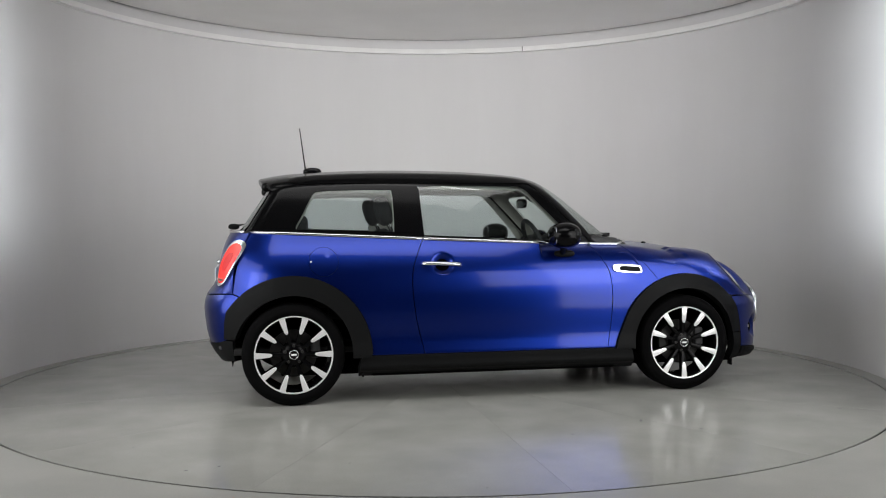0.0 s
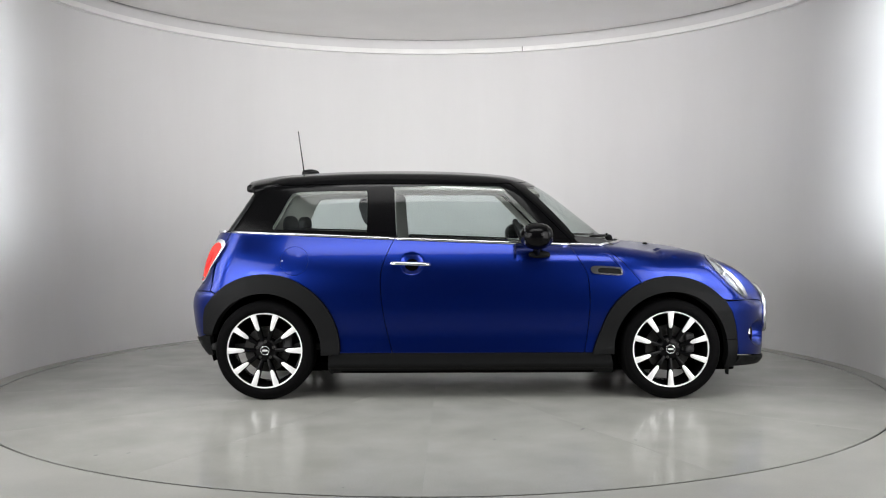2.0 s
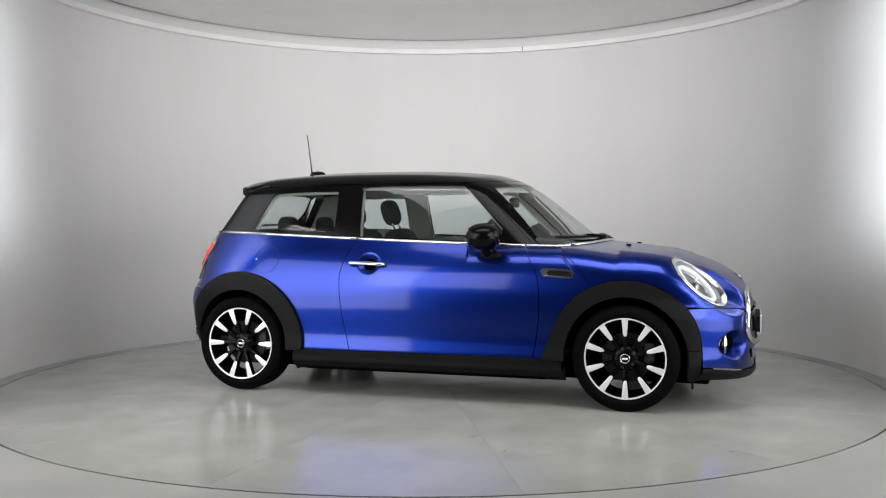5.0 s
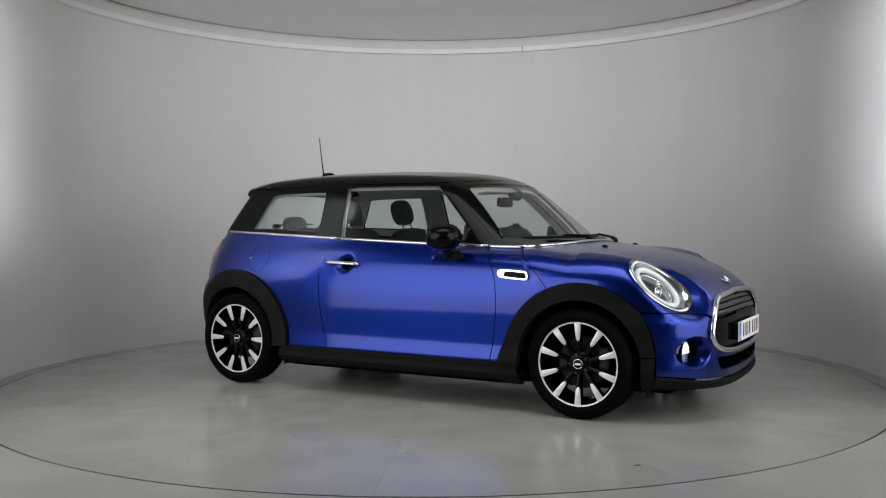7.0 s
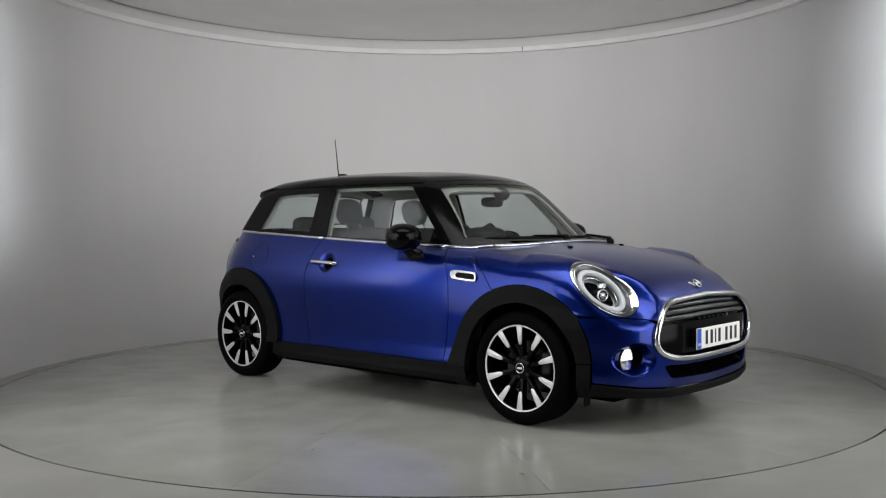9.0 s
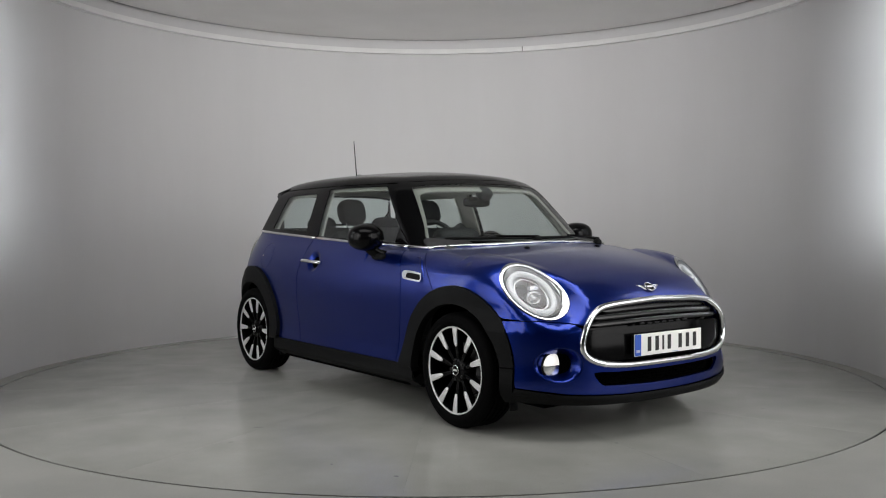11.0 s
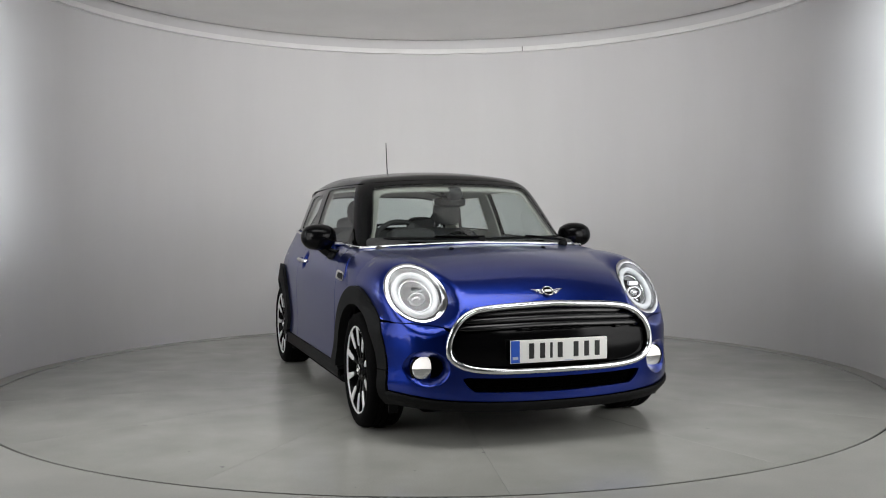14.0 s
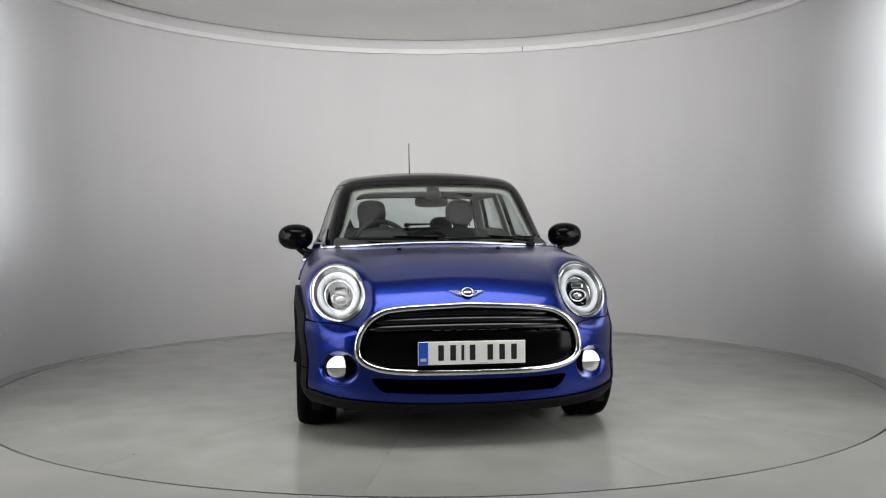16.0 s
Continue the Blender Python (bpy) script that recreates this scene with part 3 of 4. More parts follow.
# rear: tailgate and bumper
tg = np.concatenate([rear_b(pts((0, 1.03), (-0.30, 1.03), (-0.60, 1.03))), side_b(pts((-1.50, 1.03), (-1.565, 0.90), (-1.60, 0.78), (-1.605, 0.672))), rear_b(pts((-0.55, 0.66), (0, 0.66)))])
panel("tailgate", [rear_back(flipped(tg))], rear_at, body, BLUE, car, 0.025)
rb = np.concatenate([rear_b(pts((0, 0.652), (-0.3, 0.652), (-0.55, 0.652))), side_b(pts((-1.603, 0.665))), side_b(arc(HUB_R, HUB_Z, ARCH_OUT + 0.024, 133, 146, 10)),
                     side_b(pts((-1.645, 0.50), (-1.648, 0.385))), rear_b(pts((-0.6, 0.35), (-0.3, 0.34), (0, 0.34)))])
panel("rear_bumper", [rear_back(flipped(rb))], rear_at, body, BLUE, car, 0.025)

# roof, side frames, glass
roof_half = np.concatenate([front_c(pts((0, 1.364), (-0.2, 1.361), (-0.4, 1.352))), side_c(smooth_line([(0.315, 1.340), (0.20, 1.341), (-0.45, 1.343), (-1.0, 1.338), (-1.33, 1.332)], 0.05)),
                            rear_c(pts((-0.45, 1.345), (0, 1.352)))])
ball_roof, ball_roof_back = ball_chart(cabin, (-0.45, 0, 0.9), (0, 0, 1))
roof = panel("roof", [ball_roof_back(flipped(roof_half))], ball_roof, cabin, BLACK_PAINT, car, 0.025, rim=0.03)

frame_lo = np.stack([np.linspace(-1.525, 0.698, 40), belt(np.linspace(-1.525, 0.698, 40)) + 0.004], 1)
frame_loop = np.concatenate([frame_lo, pts((0.62, 1.030), (0.52, 1.130), (0.40, 1.245)), smooth_line([(0.297, 1.335), (0.20, 1.337), (-0.45, 1.339), (-1.0, 1.334), (-1.345, 1.328)], 0.05)])
q_glass = smooth_line([(-1.225, 1.060), (-1.185, 1.14), (-1.12, 1.262), (-1.075, 1.288), (-0.90, 1.296), (-0.66, 1.297), (-0.628, 1.285), (-0.622, 1.18), (-0.624, 1.05), (-0.65, 1.036), (-0.9, 1.044), (-1.17, 1.052)], closed=True)
d_glass = smooth_line([(-0.435, 1.01), (-0.446, 1.15), (-0.452, 1.30), (-0.44, 1.323), (-0.1, 1.327), (0.18, 1.324), (0.235, 1.310), (0.33, 1.215), (0.45, 1.090), (0.55, 0.985), (0.54, 0.968), (0.3, 0.975), (-0.1, 0.992), (-0.41, 1.004)], closed=True)
frame_r, frame_l = panel("side_window_frame", [frame_loop, q_glass, d_glass], side_c, cabin, PIANO, car, 0.025, lift=-0.003, rim=0.005, label="gloss black window frame and pillars", both=True)
panel("quarter_window", [q_glass], side_c, cabin, GLASS, car, 0.05, lift=-0.006, rim=0, label="clear rear side window", both=True)
panel("door_window", [d_glass], side_c, cabin, GLASS, car, 0.05, lift=-0.008, rim=0, label="clear door window", both=True)
ws_half = front_c(pts((0, 1.352), (-0.3, 1.346), (-0.48, 1.330), (-0.545, 1.300), (-0.60, 1.170), (-0.645, 1.030), (-0.66, 0.965), (-0.4, 0.955), (0, 0.952)))
ball_ws, ball_ws_back = ball_chart(cabin, (0.1, 0, 1.0), (1, 0, 0.5))
windscreen = panel("windscreen", [ball_ws_back(flipped(ws_half))], ball_ws, cabin, SCREEN, car, 0.04, lift=-0.002, rim=0, label="clear windscreen")
hg_half = np.concatenate([rear_c(pts((0, 1.315), (-0.35, 1.31), (-0.46, 1.29), (-0.56, 1.08), (-0.50, 1.05), (0, 1.05)))])
ball_hg, ball_hg_back = ball_chart(cabin, (-0.6, 0, 1.1), (-1, 0, 0.3))
hatch_half = np.concatenate([rear_c(pts((0, 1.345), (-0.42, 1.338))), side_c(pts((-1.35, 1.325), (-1.45, 1.18), (-1.55, 1.045))), rear_c(pts((-0.4, 1.035), (0, 1.033)))])
panel("hatch_frame", [ball_hg_back(flipped(hatch_half)), ball_hg_back(flipped(hg_half))], ball_hg, cabin, PIANO, car, 0.03, lift=-0.002)
panel("rear_window", [ball_hg_back(flipped(hg_half))], ball_hg, cabin, GLASS, car, 0.05, lift=-0.005, rim=0, label="clear rear window")

# arch cladding and sills
def proud(p):
    """How far the cladding stands out: most beside the wheels, little at the car's ends."""
    return 0.016 * np.clip((1.58 - np.abs(p[:, 0])) / 0.22, 0, 1)


af = np.concatenate([smooth_line([(1.655, 0.19), (1.665, 0.33), (1.655, 0.44), (1.628, 0.53), (1.585, 0.607)]), arc(HUB_F, HUB_Z, ARCH_OUT - 0.002, 42, 150, 32), arch_leg[1:], pts((0.765, 0.285), (0.885, 0.285)), arc(HUB_F, HUB_Z, ARCH_IN, 184, -12, 44), pts((1.59, 0.185))])
panel("wheel_arch_trim", [af], side_b, body, PLASTIC, car, 0.022, lift=0.005, rim=0.05, label="matt black plastic wheel arch trim", relief=proud, both=True)
ar = np.concatenate([arc(HUB_R, HUB_Z, ARCH_OUT + 0.020, 0, 147, 44), pts((-1.650, 0.50), (-1.652, 0.398)), arc(HUB_R, HUB_Z, ARCH_IN, 165, -4, 44), pts((-0.79, 0.285))])
panel("wheel_arch_trim", [ar], side_b, body, PLASTIC, car, 0.022, lift=0.008, rim=0.05, label="matt black plastic wheel arch trim", relief=proud, both=True)
for x0, x1, z0 in ((1.585, 1.668, 0.362), (-1.648, -1.592, 0.402)):
    q = side_b(np.stack([np.linspace(x0, x1, 6), np.full(6, z0)], 1)) - [0, 0.007, 0]
    mirrored(part("trim_seam", bm_tube(q, 0.0025, 6), DARK, car))
sill = np.concatenate([pts((-0.80, 0.290), (0.80, 0.290), (0.88, 0.275), (0.90, 0.166), (-0.86, 0.166), (-0.85, 0.275))])
panel("sill_trim", [sill], side_b, body, PLASTIC, car, 0.016, lift=0.008, rim=0.06, label="matt black plastic sill", both=True,
      relief=lambda p: 0.016 * np.exp(-((p[:, 2] - 0.222) / 0.020) ** 2))


# ---------------------------------------------------------------- wheels
def wheel_bar(r0, r1, w0, w1, y0, y1, tip=0.0, thick=0.02):
    """A spoke along +x: from r0 to r1, width w0 to w1, its outer face from y0 to y1; tip rounds the inner end."""
    outline = [(r1, -w1 / 2), (r1 + 0.003, 0), (r1, w1 / 2)]
    if tip:
        for k in range(9):
            a = math.pi / 2 + math.pi * k / 8
            outline.append((r0 + tip + tip * math.cos(a), w0 / 2 * math.sin(a)))
    else:
        outline += [(r0, w0 / 2), (r0, -w0 / 2)]
    bm = bmesh.new()
    face = lambda x: y0 + (y1 - y0) * (x - r0) / (r1 - r0)
    a = [bm.verts.new((x, face(x), z)) for x, z in outline]
    b = [bm.verts.new((x, face(x) + thick, z)) for x, z in outline]
    n = len(a)
    top = bm.faces.new(a)
    bm.faces.new(b[::-1])
    for i in range(n):
        bm.faces.new((a[i], b[i], b[(i + 1) % n], a[(i + 1) % n]))
    bmesh.ops.bevel(bm, geom=list(top.edges), offset=min(0.004, thick * 0.4), segments=2, profile=0.5, affect="EDGES")
    return bm


def build_wheel(start):
    """A wheel whose outer face looks to -y."""
    rim = part("wheel", bm_lathe([(0.230, -0.090), (0.220, -0.088), (0.215, -0.070), (0.206, -0.04), (0.203, 0.06), (0.221, 0.085), (0.230, 0.088), (0.230, 0.0)], 56, closed=True),
               RIM_BLACK, car, "black alloy wheel with bright machined spoke tips", sharp=40)
    tread = []
    for y in (-0.052, -0.020, 0.014, 0.046):
        tread += [(0.306, y), (0.299, y + 0.001), (0.299, y + 0.006), (0.306, y + 0.007)]
    prof = [(0.226, -0.084), (0.233, -0.0935), (0.239, -0.0985), (0.246, -0.1005), (0.248, -0.1025), (0.260, -0.1035), (0.274, -0.1025), (0.276, -0.1005), (0.286, -0.098), (0.297, -0.091), (0.3035, -0.078)]
    part("tyre", bm_lathe(prof + [(0.306, -0.070)] + tread + [(0.306, 0.070)] + [(r, -y) for r, y in prof[::-1]], 72, closed=True), RUBBER, rim, "black road tyre", sharp=50)
    part("rim_lip", bm_lathe([(0.2345, -0.0935), (0.2320, -0.0955), (0.2255, -0.0940), (0.2245, -0.088), (0.230, -0.086)], 72, closed=True), SILVER, rim, "bright machined rim edge", sharp=40)
    part("brake_disc", bm_lathe([(0.02, 0.005), (0.075, 0.005), (0.08, -0.012), (0.140, -0.012), (0.142, -0.010), (0.142, 0.010), (0.02, 0.012)], 48), STEEL, rim, "grey steel brake disc", sharp=30)
    part("caliper", bm_box((0.06, 0.07, 0.12), (0.13, 0.0, 0.03), 0.015), DASH, rim)
    part("hub", bm_lathe([(0.001, -0.078), (0.040, -0.078), (0.062, -0.070), (0.076, -0.055), (0.080, -0.02), (0.001, -0.02)], 40), RIM_BLACK, rim, sharp=40)
    part("hub_cap", bm_lathe([(0.001, -0.0875), (0.024, -0.087), (0.027, -0.085), (0.029, -0.074)], 32), PIANO, rim, "round black centre cap", sharp=40)
    part("cap_ring", bm_lathe([(0.0245, -0.0885), (0.0275, -0.0885), (0.0285, -0.084), (0.0240, -0.084)], 32, closed=True), CHROME, rim)
    part("cap_mark", bm_box((0.032, 0.002, 0.011), (0, -0.0882, 0), 0.001, 1), SILVER, rim)
    spoke = pad = nut = None
    for k in range(10):
        a = radians(start + 36 * k)
        turn = Matrix.Rotation(-a, 4, "Y")
        if spoke is None:
            spoke = part("spoke", wheel_bar(0.045, 0.222, 0.017, 0.043, -0.070, -0.089, thick=0.034), RIM_BLACK, rim, sharp=35)
            pad = part("spoke_tip", wheel_bar(0.126, 0.2235, 0.025, 0.038, -0.0850, -0.0935, tip=0.026, thick=0.006), SILVER, rim, "bright machined spoke tip", sharp=35)
            spoke.matrix_basis = pad.matrix_basis = turn
        else:
            for o in (spoke, pad):
                c = new(o.name.split(".")[0], o.data)
                c.parent, c.matrix_basis = rim, turn
                if "label" in o:
                    tagged(c, o["label"])
    for k in range(5):
        a = radians(start + 18 + 72 * k)
        if nut is None:
            nut = part("wheel_bolt", bm_lathe([(0.001, -0.080), (0.007, -0.080), (0.009, -0.077), (0.009, -0.06)], 10), STEEL, rim, sharp=30)
        else:
            c = new("wheel_bolt", nut.data)
            c.parent = rim
            nut_now = c
        (nut if k == 0 else nut_now).location = (0.052 * math.cos(a), 0, 0.052 * math.sin(a))
    return rim


wheel_front, wheel_rear = build_wheel(18), build_wheel(0)
wheel_front.location = (HUB_F, -0.742, HUB_Z)
wheel_rear.location = (HUB_R, -0.742, HUB_Z)
copy_thing(wheel_front, pose(HUB_F, 0.742, HUB_Z, 0, 0, 180))
copy_thing(wheel_rear, pose(HUB_R, 0.742, HUB_Z, 0, 0, 180))


def liner(cx):
    """The black inner arch over a wheel."""
    verts, faces = [], []
    n = 24
    for i in range(n + 1):
        a = radians(-14 + 208 * i / n)
        edge = 0.79 - 0.13 * max(0.0, 0.75 - math.sin(a))
        for r, y in ((0.372, -edge), (0.372, -0.42), (0.02, -0.42)):
            verts.append((cx + r * math.cos(a), y, HUB_Z + r * math.sin(a)))
    for i in range(n):
        for j in range(2):
            k = 3 * i + j
            faces.append((k, k + 1, k + 4, k + 3))
    ob = mesh_object("arch_liner", verts, faces, DARK, car)
    return ob, mirrored(ob)


liner(HUB_F), liner(HUB_R)
part("underbody", bm_box((3.02, 1.22, 0.06), (0.19, 0, 0.175), 0.01), DARK, car)
part("underbody", bm_box((1.56, 1.62, 0.06), (0.0, 0, 0.19), 0.01), DARK, car)
for sx, sy, sz in ((-0.835, 0.80, 0.185), (1.615, 0.74, 0.165)):
    for s in (-1, 1):
        part("mud_flap", bm_box((0.012, 0.05, 0.055), (sx, s * sy, sz), 0.004), PLASTIC, car)


# ---------------------------------------------------------------- nose
def ring_in(cy, cz, ry, rz, n=48):
    return arc(cy, cz, ry, 0, 360, n + 1, rz)[:-1]


def headlamp(s):
    cy = s * lamp_y
    far = lambda r: nose_back(front_b(ring_in(cy, lamp_z, r, r)))
    bezel = panel("headlamp", [far(0.1375), far(0.1215)], nose_at, body, CHROME, car, 0.018, lift=0.004, rim=0.012, label="round headlamp in a broad chrome bezel",
                  relief=lambda p: 0.007 * np.sin(np.clip((np.hypot(p[:, 1] - cy, p[:, 2] - lamp_z) - 0.1215) / 0.016, 0, 1) * math.pi))
    panel("lens", [far(0.121)], nose_at, body, LENS, bezel, 0.02, lift=0.003, rim=0, label="clear lamp glass")
    panel("bowl", [far(0.122)], nose_at, body, BOWL, bezel, 0.012, lift=-0.004, rim=0, label="grey lamp bowl",
          relief=lambda p: -0.075 * np.clip(1.0 - (np.hypot(p[:, 1] - cy, p[:, 2] - lamp_z) / 0.122) ** 2, 0, 1) ** 0.8)
    c = front_b(np.array([[cy, lamp_z]]))[0]
    n = gradient(body, c[None])[0]
    q = ring_in(cy, lamp_z, 0.094, 0.094, 56)
    edge = front_b(q)
    part("light_ring", bm_tube(edge - gradient(body, edge) * 0.019, 0.0165, 12, True), PALE, bezel, "pale satin light ring")
    inner = front_b(ring_in(cy, lamp_z, 0.072, 0.072, 40))
    part("inner_ring", bm_tube(inner - gradient(body, inner) * 0.030, 0.005, 8, True), REFLECTOR, bezel)
    aim = Vector((1.0, s * -0.08, 0.02)).to_track_quat("X", "Z").to_matrix().to_4x4()
    at = Vector(c - n * 0.055)
    part("projector", bm_blob((0.07, 0.088, 0.066), at, 0.8, 0.8, turn=aim), PIANO, bezel, "black projector housing")
    part("projector_ring", bm_tube([at + aim @ Vector((0.030, 0.041 * math.cos(a), 0.030 * math.sin(a))) for a in np.linspace(0, 2 * math.pi, 33)[:-1]], 0.006, 8, True), CHROME, bezel)
    part("projector_lens", bm_blob((0.05, 0.06, 0.042), at + aim @ Vector((0.018, 0, 0)), 1.0, 1.0, turn=aim), REFLECTOR, bezel)
    part("reflector", bm_box((0.02, 0.062, 0.026), at + Vector((0.022, 0, 0.050)), 0.006, 2), REFLECTOR, bezel)
    part("reflector", bm_box((0.02, 0.085, 0.032), at + Vector((0.012, 0, -0.052)), 0.008, 2), REFLECTOR, bezel)


headlamp(1), headlamp(-1)


def fog_lamp(s):
    cy = s * fog_y
    bowl = panel("fog_lamp_recess", [nose_back(front_b(ring_in(cy, fog_z, fog_r - 0.001, 0.087, 40)))], nose_at, body, BLUE, car, 0.010, rim=0,
                 relief=lambda p: -0.095 * np.clip(1.6 - 1.6 * np.sqrt(((p[:, 1] - cy) / fog_r) ** 2 + ((p[:, 2] - fog_z) / 0.088) ** 2), 0, 1) ** 1.2)
    ly, lz = s * -0.632, 0.377
    x = float(front_b(np.array([[ly, lz]]))[0, 0]) - 0.062
    place = pose(x, ly, lz, 0, 0, s * -3)
    for nm, mm, lo, lb in (("lit_lens", LIT, True, "white glowing upper fog lamp lens"), ("lower_lens", REFLECTOR, False, "silvery lower fog lamp lens")):
        bm = bm_blob((0.026, 0.120, 0.120), (0, 0, 0), 1, 1, 32, 20)
        bmesh.ops.bisect_plane(bm, geom=list(bm.verts) + list(bm.edges) + list(bm.faces), plane_co=(0, 0, 0.002), plane_no=(0, 0, 1), clear_inner=lo, clear_outer=not lo)
        bmesh.ops.transform(bm, matrix=place, verts=bm.verts)
        part(nm, bm, mm, bowl, lb)
    part("lamp_ring", bm_tube([place @ Vector((-0.002, 0.064 * math.cos(a), 0.064 * math.sin(a))) for a in np.linspace(0, 2 * math.pi, 41)[:-1]], 0.006, 8, True), PLASTIC, bowl)


fog_lamp(1), fog_lamp(-1)

# grille
half_out = front_b(gl)
mouth = np.concatenate([half_out, (half_out * [1, -1, 1])[::-1][1:-1]])
grille = panel("grille", [nose_back(mouth + 0)], nose_at, body, PIANO, car, 0.03, lift=-0.045, rim=0, label="black grille with chrome surround")
inset = mouth.copy()
inset[:, 1] *= 0.984
inset[:, 2] = 0.525 + (inset[:, 2] - 0.525) * 0.965
surround = bm_tube(front_b(inset[:, 1:]) + [0.010, 0, 0], 0.0165, 12, True)
part("chrome_surround", surround, CHROME, grille, "polished chrome grille surround")
for z, w, d in ((0.651, 0.405, 0.004), (0.619, 0.48, 0.006), (0.587, 0.51, 0.008)):
    ys = np.linspace(-w, w, 33)
    q = front_b(np.stack([ys, z - 0.010 * (ys / w) ** 2], 1)) - [0.022, 0, 0]
    part("slat", bm_tube(q, [0.003 + 0.008 * min(1, (w - abs(y)) / 0.05) for y in ys], 8, squash=1.9), SLAT, grille, "gloss black grille bar")
bar = smooth_line([(-0.47, 0.552), (-0.512, 0.525), (-0.518, 0.47), (-0.495, 0.42), (-0.43, 0.398), (0, 0.392), (0.43, 0.398), (0.495, 0.42), (0.518, 0.47), (0.512, 0.525), (0.47, 0.552), (0, 0.560)], closed=True)
panel("plate_carrier", [nose_back(front_b(bar))], nose_at, body, PIANO, grille, 0.02, lift=-0.008, rim=0.03, label="gloss black number plate carrier")
for k in range(7):
    y = -0.165 + 0.055 * k
    part("grille_tooth", bm_box((0.012, 0.038, 0.010), (float(front_b(np.array([[y, 0.57]]))[0, 0]) - 0.004, y, 0.567), 0.002, 1), PIANO, grille)
part("parking_camera", bm_box((0.01, 0.03, 0.013), (1.915, 0.36, 0.562), 0.003, 1), STEEL, grille)

PX = 1.983
plate = part("number_plate", bm_box((0.006, 0.52, 0.111), (PX, 0, 0.4645), 0.002, 1), PLATE, car, "white number plate with a blue country band")
part("plate_base", bm_box((0.028, 0.50, 0.095), (PX - 0.017, 0, 0.4645), 0.004), PLASTIC, plate)
part("country_band", bm_box((0.002, 0.046, 0.107), (PX + 0.0032, -0.235, 0.4645), 0.0006, 1), PLATE_BLUE, plate, "blue band")
part("country_bar", bm_box((0.002, 0.028, 0.014), (PX + 0.0046, -0.235, 0.434), 0.0006, 1), EU_INK, plate)
part("plate_screw", bm_box((0.004, 0.010, 0.010), (PX + 0.003, -0.200, 0.455), 0.002, 1), PLATE, plate)
for y in (-0.150, -0.092, -0.045, 0.002, 0.088, 0.146, 0.204):
    part("plate_bar", bm_box((0.002, 0.014 if abs(y + 0.045) < 0.01 else 0.027, 0.074), (PX + 0.0034, y, 0.466), 0.0006, 1), INK, plate)
part("small_print_bar", bm_box((0.001, 0.05, 0.004), (PX + 0.0034, 0.05, 0.414), 0.0002, 1), EU_INK, plate)

# winged emblem on the bonnet, as plain shapes
eb = front_b(np.array([[0.0, 0.737]]))[0]
en = Vector(gradient(body, eb[None])[0])
em = Matrix.Translation(eb + np.array(en) * 0.003) @ en.to_track_quat("X", "Z").to_matrix().to_4x4() @ Matrix.Scale(1.18, 4)
emblem = part("emblem", bm_lathe([(0.001, 0.006), (0.0215, 0.006), (0.024, 0.0)], 28, "x"), PIANO, car, "black and silver winged bonnet emblem", sharp=30)
part("emblem_ring", bm_tube([(0.006, 0.0235 * math.cos(a), 0.0235 * math.sin(a)) for a in np.linspace(0, 2 * math.pi, 33)[:-1]], 0.003, 8, True), CHROME, emblem)
part("emblem_bar", bm_box((0.004, 0.030, 0.010), (0.007, 0, 0), 0.001, 1), SILVER, emblem)
for s in (-1, 1):
    for z, y1 in ((0.010, 0.074), (0.003, 0.064), (-0.004, 0.054), (-0.011, 0.044)):
        part("emblem_wing", bm_tube([(0.003, s * 0.026, z - 0.002), (0.003, s * y1, z + 0.003)], [0.0026, 0.0016], 6), CHROME, emblem)
emblem.matrix_basis = em

# lower intake and lip
intake_panel = panel("lower_intake", [nose_back(front_b(intake(0.045)))], nose_at, body, DARK, car, 0.03, lift=-0.055, rim=0, label="black lower air intake mesh")
for k in range(5):
    z = 0.274 + 0.014 * k
    w = 0.40 + 0.012 * k
    part("mesh_bar", bm_tube(front_b(np.stack([np.linspace(-w, w, 21), np.full(21, z)], 1)) - [0.046, 0, 0], 0.0035, 6), DARK, intake_panel)
for k in range(25):
    y = -0.40 + 0.8 * k / 24
    part("mesh_bar", bm_tube(front_b(np.array([(y, 0.266), (y + 0.008, 0.335)])) - [0.049, 0, 0], 0.003, 5), DARK, intake_panel)
lip_half = np.concatenate([front_b(bump_edge(0, -0.62, 14, 0.212)), side_b(pts((1.672, 0.262), (1.640, 0.195))), front_b(bump_edge(-0.62, 0, 14, 0.172, 0.04))])
panel("front_lip", [nose_back(flipped(lip_half))], nose_at, body, PLASTIC, car, 0.02, lift=0.006, rim=0.05, label="matt black lower lip",
      relief=lambda p: 0.011 * np.exp(-((p[:, 2] - 0.194 - 0.08 * p[:, 1] ** 2) / 0.02) ** 2))


# ---------------------------------------------------------------- trim on the sides
def belt_points(x0, x1, n=20):
    xs = np.linspace(x0, x1, n)
    p = side_b(np.stack([xs, belt(xs) - 0.012], 1))
    return p + [0, 0.004, 0.009]


for x0, x1 in ((-1.485, -0.451), (-0.443, 0.637), (0.645, 0.838)):
    strip = part("belt_strip", bm_tube(belt_points(x0, x1), 0.0105, 8), CHROME, car, "slim chrome strip under the windows")
    mirrored(strip)
base_line = top_b(np.stack([screen_foot(np.linspace(-0.705, 0.705, 41)) - 0.004, np.linspace(-0.705, 0.705, 41)], 1))
part("screen_strip", bm_tube(base_line + [0, 0, 0.006], 0.0105, 8), CHROME, car, "chrome strip along the foot of the windscreen")

